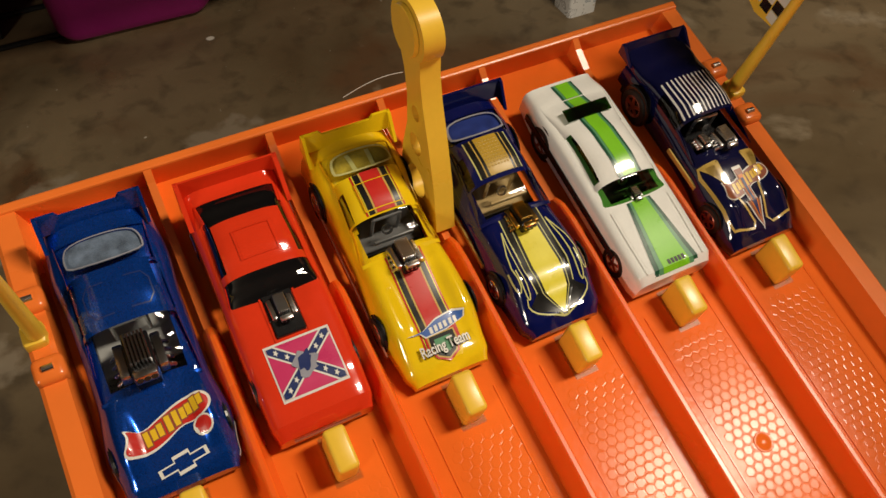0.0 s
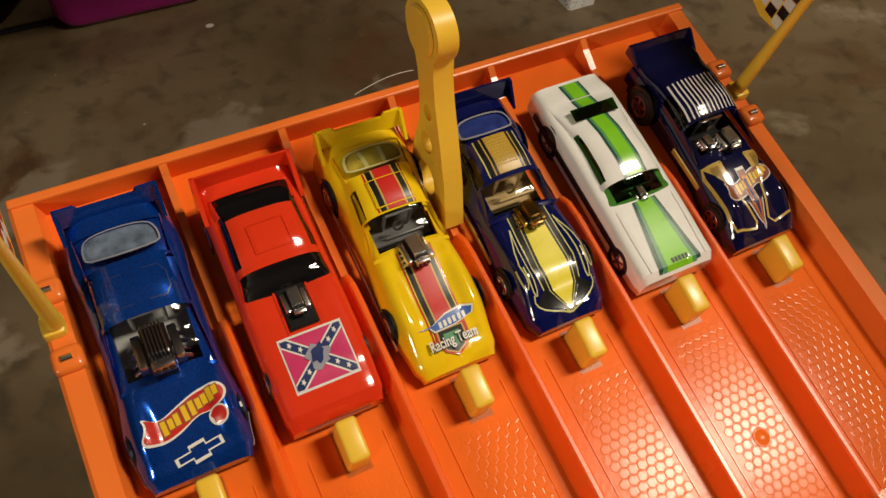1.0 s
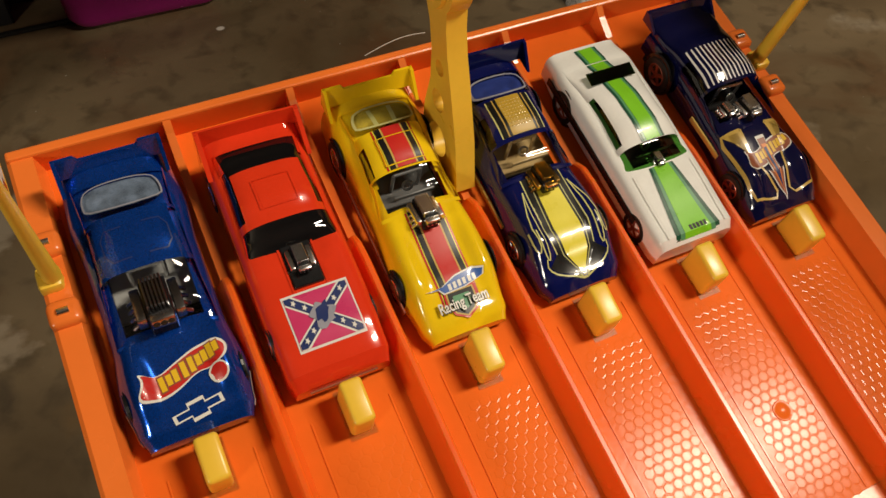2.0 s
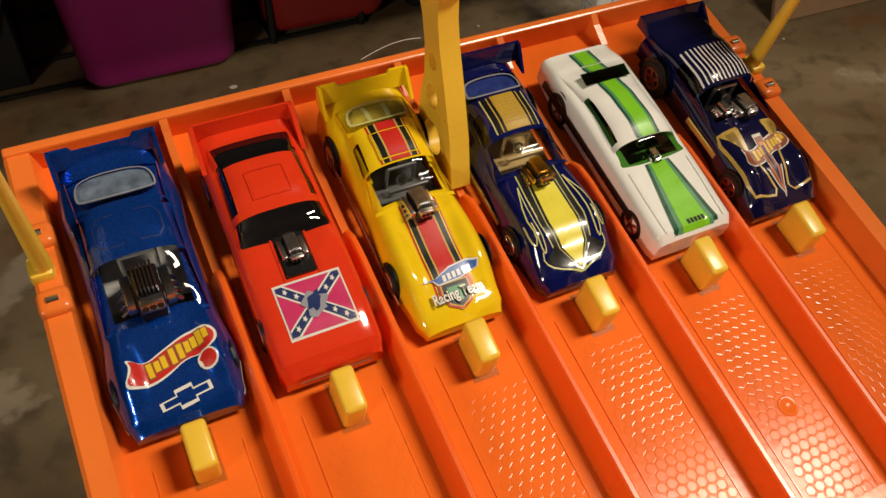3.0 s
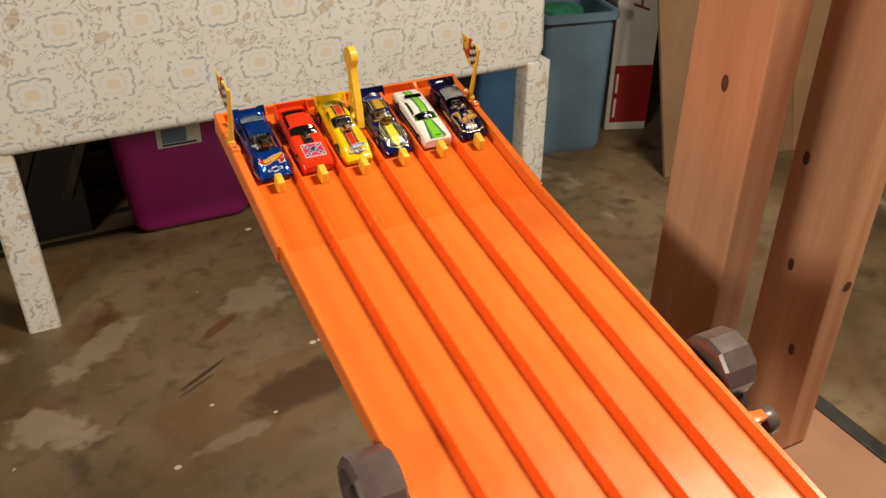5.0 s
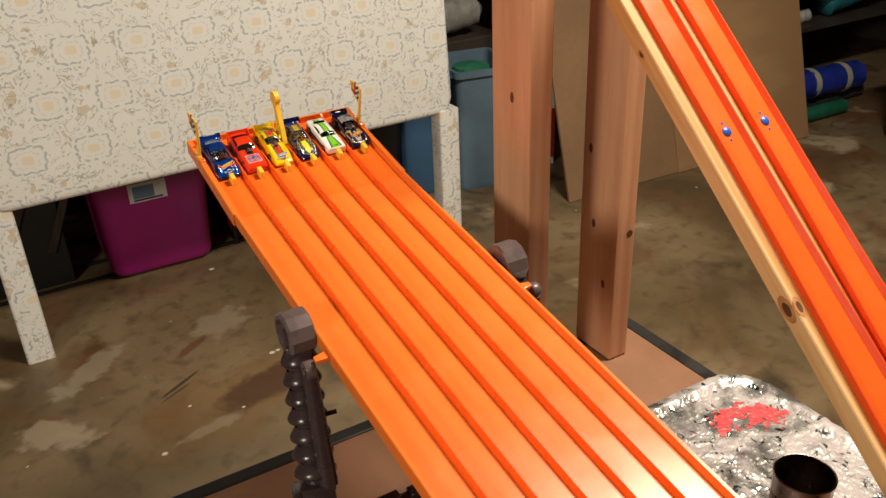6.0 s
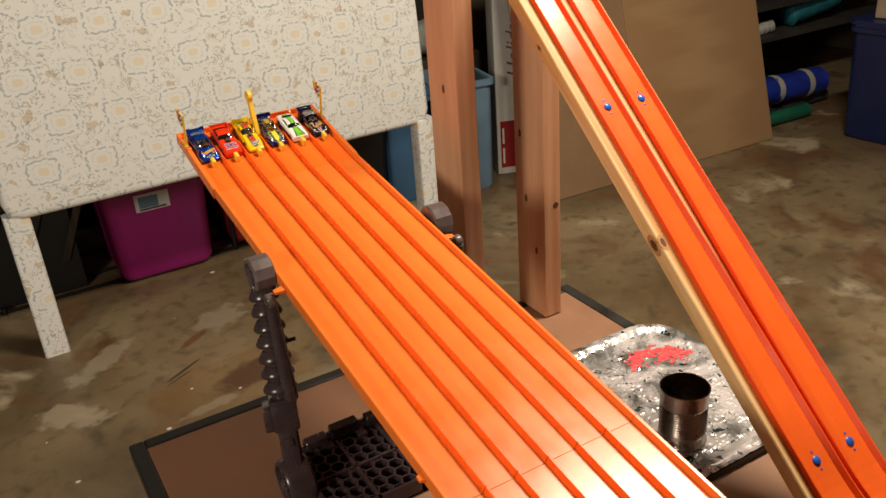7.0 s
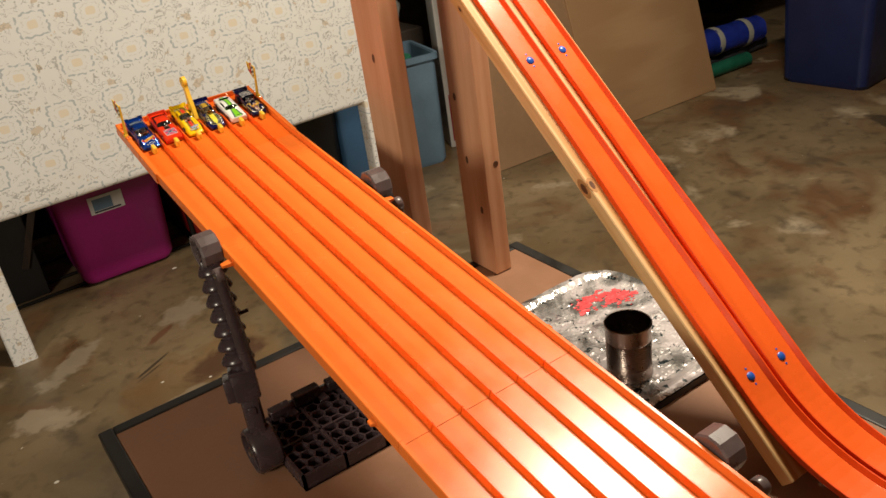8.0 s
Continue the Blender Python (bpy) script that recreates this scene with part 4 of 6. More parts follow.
def base_car(name, label, i, y_nose, paint, body, cabin, glass_mat, ycab, win, rims, wheels, interior=None, extra_low=0.0035):
    """Body, cabin with cut windows, wheels and chassis of one toy car; the nose points down the track."""
    car = thing(name, TRACK @ pose((i - 2.5) * L + 0.0006, -0.0024, 0.0003), label, "toy car", "toy cars at the start")
    y0, yb = body.hw[0][0], body.hw[-1][0]
    hole = (ycab[0] + 0.0025, ycab[0] + (ycab[1] - ycab[0]) * 0.62)
    part("body", body.mesh(y0, yb, 60, 48, skip=lambda u, p: hole[0] < p.y < hole[1] and abs(p.x) < 0.0098), paint, car, "", True)
    ws, rs, side = win
    wsf = lambda u, p: ws[0] < p.y < ws[1] and abs(u) < ws[2]
    rsf = lambda u, p: rs[0] < p.y < rs[1] and abs(u) < rs[2]
    sdf = lambda u, p: side[0] < p.y < side[1] and side[2] < abs(u) < side[3]
    glassy = lambda u, p: wsf(u, p) or rsf(u, p) or sdf(u, p)
    part("roof", cabin.mesh(ycab[0], ycab[1], 48, 36, skip=glassy, ends=False), paint, car, "", True)
    for nm, f in (("windshield", wsf), ("rear_window", rsf), ("side_window", lambda u, p: u < 0 and sdf(u, p)), ("side_window", lambda u, p: u > 0 and sdf(u, p))):
        bm = cabin.mesh(ycab[0], ycab[1], 48, 36, only=f, ends=False, lift=-0.0003)
        if len(bm.faces):
            g = part(nm, bm, glass_mat, car, "", True)
            g.visible_shadow = False
        else:
            bm.free()
    zf = 0.0085
    zd = table_at(body.top, ycab[0] + 0.006)
    inner = part("interior", boxed(-0.0105, 0.0105, ycab[0] + 0.006, ycab[1] - 0.006, zf - 0.0016, zf, 0.0004), interior or BLACK, car, "moulded seats and dashboard")
    for s in (-1, 1):
        part("seat", boxed(s * 0.005 - 0.0028, s * 0.005 + 0.0028, ycab[0] + 0.019, ycab[0] + 0.0225, zf, zd + 0.0020, 0.0008, 2), interior or BLACK, inner, "", True)
    part("dashboard", boxed(-0.0066, 0.0066, ycab[0] + 0.0056, ycab[0] + 0.0066, zd - 0.0014, zd + 0.0004, 0.0004, 2), interior or BLACK, inner, "", True)
    bm = tube(bmesh.new(), (-0.0045, ycab[0] + 0.0125, zf), (-0.0045, ycab[0] + 0.0125, zd + 0.0026), 0.0006, n=8)
    tube(bm, (0.0045, ycab[0] + 0.0125, zf), (0.0045, ycab[0] + 0.0125, zd + 0.0026), 0.0006, n=8)
    tube(bm, (-0.0045, ycab[0] + 0.0125, zd + 0.0026), (0.0045, ycab[0] + 0.0125, zd + 0.0026), 0.0006, n=8)
    part("roll_bar", bm, interior or CHROME, inner, "", True)
    part("steering_wheel", lathe(bmesh.new(), [(0.0013, -0.0003), (0.0019, -0.0003), (0.0019, 0.0003), (0.0013, 0.0003), (0.0013, -0.0003)], 16, pose(-0.001, ycab[0] + 0.0092, zd + 0.0002, 60)), CHROME, inner, "", True)
    part("chassis", boxed(-0.0125, 0.0125, y0 + 0.003, yb - 0.003, 0.0018, 0.0050, 0.0006), BLACK, car, "black chassis")
    for (x, y, r, w) in wheels:
        for s in (-1, 1):
            xo = max(x, table_at(body.hw, y) - w / 2 + 0.0007)
            wh = wheel(car, s * xo, y, r, w, s, rims)
            part("wheel_arch", lathe(bmesh.new(), [(0.0, 0.0), (r * 1.16, 0.0), (r * 1.20, -0.0006)], 24, pose(s * (xo + w / 2 - 0.0005), y, r, 0, 90 * s, 0)), BLACK, wh)
    return car


def spoiler(car, paint, y, z0, z1, hw, back=0.004, thick=0.0009, notch=False):
    bm = bmesh.new()
    pts = [(-hw, z0), (hw, z0), (hw * 1.02, z1), (hw * 0.62, z1), (hw * 0.55, z1 - 0.0012), (-hw * 0.55, z1 - 0.0012), (-hw * 0.62, z1), (-hw * 1.02, z1)] if notch else [(-hw, z0), (hw, z0), (hw, z1), (-hw, z1)]
    lo = [bm.verts.new((x, y + back * (z - z0) / (z1 - z0), z)) for x, z in pts]
    hi = [bm.verts.new((x, y + back * (z - z0) / (z1 - z0) + thick, z)) for x, z in pts]
    n = len(pts)
    for k in range(n):
        bm.faces.new((lo[k], lo[(k + 1) % n], hi[(k + 1) % n], hi[k]))
    bm.faces.new(lo[::-1])
    bm.faces.new(hi)
    sp = part("spoiler", bm, paint, car)
    for s in (-1, 1):
        bm = bmesh.new()
        prism(bm, [(y - 0.006, z0 - 0.0015), (y + back + thick, z0 - 0.0015), (y + back + thick, z1), (y + back * 0.6, z1)], s * hw - 0.0005, s * hw + 0.0005, Matrix(((0, 0, 1, 0), (1, 0, 0, 0), (0, 1, 0, 0), (0, 0, 0, 1))))
        part("spoiler_end", bm, paint, sp)
    return sp


def fit_lengths_to_view(car, marks, high=1.0, wide=1.04):
    """Stretches a body so that nose, windscreen foot, roof front, roof rear and tail fit the camera's view; wheels and
    engine keep their shape.
    """

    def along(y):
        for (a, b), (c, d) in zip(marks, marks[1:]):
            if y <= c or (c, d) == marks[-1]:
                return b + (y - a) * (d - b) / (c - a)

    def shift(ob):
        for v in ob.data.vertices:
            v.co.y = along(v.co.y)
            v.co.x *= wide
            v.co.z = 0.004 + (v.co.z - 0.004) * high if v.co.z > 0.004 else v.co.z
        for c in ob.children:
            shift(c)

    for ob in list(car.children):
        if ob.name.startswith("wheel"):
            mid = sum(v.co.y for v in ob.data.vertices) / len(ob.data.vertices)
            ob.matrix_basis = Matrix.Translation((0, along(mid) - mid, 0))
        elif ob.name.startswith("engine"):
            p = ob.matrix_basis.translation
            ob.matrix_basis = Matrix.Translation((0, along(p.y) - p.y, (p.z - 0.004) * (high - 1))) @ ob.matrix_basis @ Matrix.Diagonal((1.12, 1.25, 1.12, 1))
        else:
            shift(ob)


def paint_of(name, color, metal=0.0, flake=0.0, rough=0.16):
    return mat(name, color, rough, metal, var=0.05, scale=90, coat=1.0, flake=flake, spec=0.25)


def spread(car, name, pts, surf, material, lift=0.00016, label=""):
    return part(name, draped(pts, surf, lift), material, car, label, True)


D = {k: mat("decal_" + k, c, 0.3, var=0.06, scale=120, coat=0.6) for k, c in dict(red=(0.55, 0.02, 0.015), white=(0.75, 0.73, 0.68), yellow=(0.80, 0.50, 0.02), black=(0.008, 0.008, 0.008), pink=(0.58, 0.035, 0.14), navy=(0.015, 0.03, 0.13), grey=(0.30, 0.30, 0.36), orange=(0.75, 0.22, 0.03), gold=(0.56, 0.37, 0.085), plate=(0.46, 0.29, 0.03), lime=(0.22, 0.60, 0.02), forest=(0.012, 0.085, 0.045), teal=(0.10, 0.30, 0.15), brown=(0.30, 0.09, 0.045), pale=(0.62, 0.60, 0.24), lemon=(0.76, 0.66, 0.05), sky=(0.05, 0.13, 0.42)).items()}
GLASS = glass("clear_car_glass", (0.88, 0.89, 0.89))
GLASS_SMOKE = glass("smoked_car_glass", (0.60, 0.58, 0.59))
GLASS_GREEN = glass("green_car_glass", (0.06, 0.22, 0.03))
GLASS_BLACK = mat("black_car_glass", (0.004, 0.004, 0.005), 0.04, var=0.1, coat=1.0)
REDLINE = mat("copper_rim", (0.36, 0.10, 0.06), 0.35, 0.6)
GREYINT = mat("grey_interior", (0.42, 0.42, 0.41), 0.35, var=0.2)
TAN = mat("tan_interior", (0.52, 0.36, 0.15), 0.35, var=0.15)
GOLD = mat("gold_chrome", (0.75, 0.50, 0.14), 0.2, 1.0, var=0.05)

YN = 0.0016  # bumpers rest against the pegs


def flame_logo(car, surf, cx, cy, k, deg, body_c, edge_c, bars):
    """A flame-shaped badge with plain bars in place of its name."""
    flat = 1.0
    out = [(-0.0125, -0.0035), (-0.0090, 0.0008), (-0.0098, 0.0034), (-0.0060, 0.0008), (-0.0010, 0.0022), (0.0050, 0.0036), (0.0100, 0.0032), (0.0120, 0.0008), (0.0105, -0.0022), (0.0068, -0.0030), (0.0030, -0.0022), (-0.0020, -0.0042), (-0.0065, -0.0048)]
    out = softened([(x, y * flat) for x, y in out], True)
    fl = spread(car, "flame_badge", turned(out, deg, cx, cy, k), surf, edge_c, 0.00016, "flame-shaped badge")
    mid = [(x * 0.94, y * 0.86 - 0.0001) for x, y in out]
    spread(fl, "flame_fill", turned(mid, deg, cx, cy, k), surf, body_c, 0.00026)
    for j, (bx, bh) in enumerate(((-0.0054, 0.0036), (-0.0036, 0.0026), (-0.0019, 0.0030), (0.0004, 0.0038), (0.0024, 0.0036), (0.0042, 0.0026), (0.0058, 0.0026), (0.0074, 0.0034), (0.0089, 0.0024))):
        base = flat * (bx * 0.16 - 0.0004)
        q = [(bx - 0.0007, base - flat * bh / 2), (bx + 0.0006, base - flat * bh / 2), (bx + 0.0008, base + flat * bh / 2), (bx - 0.0005, base + flat * bh / 2)]
        c = [(sum(p[0] for p in q) / 4, sum(p[1] for p in q) / 4)] * 4
        spread(fl, "badge_bar_edge", turned([(a + (x - a) * 1.45, b + (y - b) * 1.20) for (x, y), (a, b) in zip(q, c)], deg, cx, cy, k), surf, D["brown"], 0.00034)
        spread(fl, "badge_bar", turned(q, deg, cx, cy, k), surf, bars, 0.00042)
    return fl


# metallic blue funny car
paint = paint_of("metallic_blue_paint", (0.004, 0.066, 0.42), 0.65, 0.45, 0.20)
body = Shell([(YN, 0.0132), (0.006, 0.0148), (0.016, 0.0162), (0.030, 0.0146), (0.045, 0.0148), (0.060, 0.0158), (0.0765, 0.0150)], [(YN, 0.0074), (0.005, 0.0100), (0.014, 0.0128), (0.028, 0.0152), (0.045, 0.0164), (0.060, 0.0184), (0.0765, 0.0192)], [(YN, 0.0026), (0.0765, 0.0035)], 3.6, [(0.0108, 0.016, 0.0048, 0.014, 0.0030)])
cabin = Shell([(0.027, 0.0132), (0.040, 0.0122), (0.055, 0.0120), (0.069, 0.0125)], [(0.027, 0.0146), (0.033, 0.0182), (0.039, 0.0214), (0.046, 0.0224), (0.054, 0.0220), (0.060, 0.0213), (0.069, 0.0198)], [(0.027, 0.0125), (0.069, 0.0150)], 2.8)
car = base_car("toy_car", "metallic blue toy funny car with red and yellow flame badge", 0, YN, paint, body, cabin, GLASS, (0.027, 0.069), ((0.028, 0.0385, 0.84), (0.0545, 0.0675, 0.80), (0.0395, 0.053, 0.58, 0.92)), CHROME, ((0.0125, 0.015, 0.0052, 0.005), (0.0125, 0.060, 0.0060, 0.0055)), GREYINT)
spoiler(car, paint, 0.0735, 0.0180, 0.0236, 0.0138, 0.003, notch=True)
dome = softened([(-0.0098, 0.0560), (0.0098, 0.0560), (0.0104, 0.0625), (0.0080, 0.0668), (-0.0080, 0.0668), (-0.0104, 0.0625)], True)
spread(car, "rear_shelf", dome, lambda x, y: max(body.height(x, y), cabin.height(x, y) - 0.0009), mat("pale_shelf_plastic", (0.15, 0.19, 0.26), 0.2, var=0.5, scale=240), 0.0002, "pale grey shelf under the clear rear window")
spread(car, "rear_window_rim", ribbon(dome + dome[:1], 0.0005), cabin.height, D["grey"], 0.0002, "pale window rim")
engine(car, 0.0, 0.0322, 0.0184, 1.12, mat("dark_chrome", (0.46, 0.46, 0.47), 0.26, 1.0, var=0.2), -14, "dark chrome engine blower")
flame_logo(car, body.height, 0.0002, 0.0172, 1.06, 8, D["red"], D["white"], D["yellow"])
spread(car, "round_badge", [(0.0085 + 0.0026 * math.cos(a / 8 * math.pi), 0.0132 + 0.0026 * math.sin(a / 8 * math.pi)) for a in range(16)], body.height, D["white"], 0.0004)
spread(car, "round_badge_fill", [(0.0085 + 0.0021 * math.cos(a / 8 * math.pi), 0.0132 + 0.0021 * math.sin(a / 8 * math.pi)) for a in range(16)], body.height, D["red"], 0.0005)
bow = [(-0.0058, -0.0010), (-0.0020, -0.0010), (-0.0020, -0.0022), (0.0020, -0.0022), (0.0020, -0.0010), (0.0058, -0.0010), (0.0058, 0.0010), (0.0020, 0.0010), (0.0020, 0.0022), (-0.0020, 0.0022), (-0.0020, 0.0010), (-0.0058, 0.0010)]
spread(car, "cross_badge", turned(bow, 8, 0.0010, 0.0068, 1.12), body.height, D["white"], 0.0002, "white-outlined cross badge")
spread(car, "cross_badge_fill", turned([(x * 0.86, y * 0.66) for x, y in bow], 8, 0.0010, 0.0068, 1.12), body.height, paint, 0.0003)
for s in (-1, 1):
    for ya, yb, c in ((0.004, 0.013, "white"), (0.0135, 0.021, "red"), (0.0215, 0.029, "orange")):
        part("side_flash", body.mesh(YN, 0.0765, 60, 40, only=lambda u, p: 0.86 < u * s < 0.97 and ya < p.y < yb, ends=False, lift=0.00018), D[c], car, "", True)
for s in (-1, 1):
    spread(car, "roof_panel_line", ribbon([(s * 0.0022, 0.041), (s * 0.0085, 0.041), (s * 0.0085, 0.050), (s * 0.0026, 0.050)], 0.0004), cabin.height, D["navy"], 0.0001)

fit_lengths_to_view(car, [(0.0016, 0.0056), (0.0280, 0.0345), (0.0395, 0.0545), (0.0560, 0.0730), (0.0765, 0.0920)], wide=1.10)

# red car with black windows
paint = paint_of("bright_red_paint", (0.72, 0.040, 0.010))
body = Shell([(YN, 0.0140), (0.005, 0.0152), (0.018, 0.0158), (0.045, 0.0155), (0.0775, 0.0158)], [(YN, 0.0088), (0.004, 0.0122), (0.012, 0.0142), (0.030, 0.0158), (0.052, 0.0174), (0.0775, 0.0184)], [(YN, 0.0022), (0.0775, 0.0035)], 6.0)
cabin = Shell([(0.028, 0.0140), (0.038, 0.0130), (0.055, 0.0125), (0.068, 0.0132)], [(0.028, 0.0154), (0.033, 0.0184), (0.037, 0.0208), (0.044, 0.0222), (0.053, 0.0219), (0.061, 0.0210), (0.068, 0.0197)], [(0.028, 0.0135), (0.068, 0.0155)], 2.9)
car = base_car("toy_car", "glossy red toy muscle car with black windows and pink decal", 1, YN, paint, body, cabin, GLASS_BLACK, (0.028, 0.068), ((0.0285, 0.0365, 0.84), (0.0550, 0.0672, 0.66), (0.0385, 0.058, 0.58, 0.90)), CHROME, ((0.0128, 0.014, 0.0055, 0.005), (0.0128, 0.060, 0.0062, 0.0055)))
spoiler(car, paint, 0.0745, 0.0170, 0.0232, 0.0155, 0.002)
for s in (-1, 1):
    bm = bmesh.new()
    prism(bm, [(0.058, 0.016), (0.0775, 0.016), (0.0775, 0.0232), (0.073, 0.0226)], s * 0.0152 - 0.0007, s * 0.0152 + 0.0007, Matrix(((0, 0, 1, 0), (1, 0, 0, 0), (0, 1, 0, 0), (0, 0, 0, 1))))
    part("tail_fin", bm, paint, car)
engine(car, 0.0, 0.0262, 0.0168, 0.66, CHROME, -6)
part("hood_opening", boxed(-0.0044, 0.0044, 0.0205, 0.0345, 0.0140, 0.0163, 0.0003), BLACK, car, "black hood opening")
rect = [(-0.0098, -0.0060), (0.0098, -0.0060), (0.0098, 0.0060), (-0.0098, 0.0060)]
dc = (0.0004, 0.0138)
spread(car, "decal", turned(rect, 0, *dc), body.height, D["white"], 0.00016, "white-edged pink decal with crossed blue bands")
spread(car, "decal_field", turned([(x * 0.95, y * 0.92) for x, y in rect], 0, *dc), body.height, D["pink"], 0.00026)
for s in (-1, 1):
    spread(car, "decal_band_edge", turned([(-0.0092, s * -0.0055), (-0.0066, s * -0.0055), (0.0092, s * 0.0040), (0.0092, s * 0.0055), (0.0066, s * 0.0055), (-0.0092, s * -0.0040)], 0, *dc), body.height, D["white"], 0.00034 + 0.00004 * s)
    spread(car, "decal_band", turned([(-0.0091, s * -0.0054), (-0.0073, s * -0.0054), (0.0091, s * 0.0044), (0.0091, s * 0.0054), (0.0073, s * 0.0054), (-0.0091, s * -0.0044)], 0, *dc), body.height, D["navy"], 0.00044 + 0.00004 * s)
    for k in (-0.8, -0.5, 0.5, 0.8):
        st = [((0.0008 if j % 2 else 0.00035) * math.cos(radians(36 * j)), (0.0008 if j % 2 else 0.00035) * math.sin(radians(36 * j))) for j in range(10)]
        spread(car, "decal_star", turned(st, 20, dc[0] + 0.0086 * k, dc[1] + s * 0.0051 * k), body.height, D["white"], 0.00056)
blob = [(0.0034 * (1 + 0.25 * math.sin(5 * a)) * math.cos(a), 0.0026 * (1 + 0.25 * math.cos(3 * a)) * math.sin(a)) for a in [2 * math.pi * j / 24 for j in range(24)]]
spread(car, "decal_emblem", turned(blob, 0, *dc), body.height, D["grey"], 0.00062)
spread(car, "decal_emblem_core", turned([(x * 0.7, y * 0.6) for x, y in blob], 40, dc[0], dc[1] + 0.0006), body.height, D["navy"], 0.0007)
spread(car, "roof_panel_line", ribbon([(-0.0056, 0.0405), (0.0056, 0.0405), (0.0056, 0.0500), (-0.0056, 0.0500), (-0.0056, 0.0405)], 0.0004), cabin.height, paint, 0.00035)
for s in (-1, 1):
    spread(car, "hood_crease", ribbon([(s * 0.0050, 0.033), (s * 0.0050, 0.020)], 0.0006), body.height, paint, 0.0003)
part("grille_line", boxed(-0.010, 0.010, YN - 0.0003, YN + 0.0005, 0.0050, 0.0056), D["brown"], car)

fit_lengths_to_view(car, [(0.0016, 0.0056), (0.0285, 0.0450), (0.0370, 0.0550), (0.0550, 0.0735), (0.0775, 0.0900)])

# yellow funny car
paint = paint_of("yellow_paint", (0.84, 0.56, 0.008))
body = Shell([(YN, 0.0122), (0.005, 0.0140), (0.017, 0.0160), (0.032, 0.0145), (0.050, 0.0148), (0.062, 0.0160), (0.078, 0.0152)], [(YN, 0.0066), (0.004, 0.0092), (0.014, 0.0124), (0.030, 0.0152), (0.048, 0.0168), (0.062, 0.0186), (0.078, 0.0190)], [(YN, 0.0024), (0.078, 0.0036)], 3.2, [(0.0116, 0.018, 0.0052, 0.016, 0.0028)])
cabin = Shell([(0.0285, 0.0132), (0.040, 0.0118), (0.055, 0.0112), (0.071, 0.0118)], [(0.0285, 0.0148), (0.035, 0.0184), (0.041, 0.0212), (0.048, 0.0222), (0.056, 0.0219), (0.063, 0.0211), (0.071, 0.0197)], [(0.0285, 0.0130), (0.071, 0.0160)], 2.8)
car = base_car("toy_car", "yellow toy funny car with red and black centre stripe", 2, YN, paint, body, cabin, GLASS, (0.0285, 0.071), ((0.0292, 0.0405, 0.84), (0.0580, 0.0700, 0.84), (0.0415, 0.053, 0.60, 0.92)), CHROME, ((0.0128, 0.016, 0.0054, 0.005), (0.0128, 0.061, 0.0062, 0.0055)), mat("dark_grey_interior", (0.13, 0.13, 0.13), 0.35, var=0.2))
spoiler(car, paint, 0.0750, 0.0180, 0.0240, 0.0146, 0.003, notch=True)
dome = softened([(-0.0092, 0.0592), (0.0092, 0.0592), (0.0098, 0.0645), (0.0076, 0.0690), (-0.0076, 0.0690), (-0.0098, 0.0645)], True)
deck_top = lambda x, y: max(body.height(x, y), cabin.height(x, y) - 0.0009)
spread(car, "rear_shelf", dome, deck_top, mat("olive_shelf_plastic", (0.46, 0.36, 0.05), 0.2, var=0.4, scale=240), 0.0002, "olive shelf under the clear rear window")
spread(car, "rear_window_rim", ribbon(dome + dome[:1], 0.0008), cabin.height, D["pale"], 0.0002, "pale window rim")
for k in (-1, 1):
    spread(car, "shelf_rib", ribbon([(k * 0.0030, 0.0600), (k * 0.0034, 0.0680)], 0.0014), deck_top, D["pale"], 0.0004)
engine(car, 0.0, 0.0275, 0.0168, 0.78, CHROME, -10)
for y0, y1, surf, w in ((0.0075, 0.0290, body.height, 0.0046), (0.0415, 0.0575, cabin.height, 0.0050)):
    for nm, c, a, b, li in (("stripe_edge", "red", -1.28, 1.28, 0.00012), ("stripe_yellow", "lemon", -1.16, 1.16, 0.0002), ("stripe_black", "black", -1.08, 1.08, 0.00028), ("stripe_pin", "gold", -0.72, 0.72, 0.00036), ("stripe_red", "red", -0.60, 0.60, 0.00044)):
        spread(car, nm, stripe([(y0, a * w, b * w), ((y0 + y1) / 2, a * w, b * w), (y1, a * w, b * w)]), surf, D[c], li)
spread(car, "roof_panel_line", ribbon([(-0.0062, 0.043), (0.0062, 0.043), (0.0062, 0.0535), (-0.0062, 0.0535), (-0.0062, 0.043)], 0.0004), cabin.height, paint, 0.0006)
shield = [(-0.0050, 0.0030), (0.0050, 0.0030), (0.0052, 0.0005), (0.0036, -0.0022), (0.0, -0.0036), (-0.0036, -0.0022), (-0.0052, 0.0005)]
for k, c, li in ((1.0, "red", 0.00050), (0.88, "gold", 0.00056), (0.78, "black", 0.00062), (0.52, "teal", 0.00068)):
    spread(car, "shield_badge", turned(shield, 0, 0.0002, 0.0072, k), body.height, D[c], li)
wing = [(-0.0105, 0.0006), (-0.0062, 0.0004), (-0.0050, -0.0008), (0.0020, -0.0006), (0.0086, 0.0006), (0.0094, 0.0020), (0.0060, 0.0030), (0.0, 0.0024), (-0.0050, 0.0008)]
spread(car, "wing_badge", turned(wing, 0, 0.0004, 0.0104), body.height, D["white"], 0.00072, "blue winged badge")
spread(car, "wing_badge_fill", turned([(x * 0.94, y * 0.82 + 0.0001) for x, y in wing], 0, 0.0004, 0.0104), body.height, D["sky"], 0.00078)
for bx in (-0.0026, -0.0010, 0.0006, 0.0022, 0.0040, 0.0056):
    spread(car, "badge_bar", turned([(bx - 0.0005, -0.0004), (bx + 0.0005, -0.0004), (bx + 0.0006, 0.0009), (bx - 0.0004, 0.0009)], 4, 0.0004, 0.0106), body.height, D["white"], 0.00084)
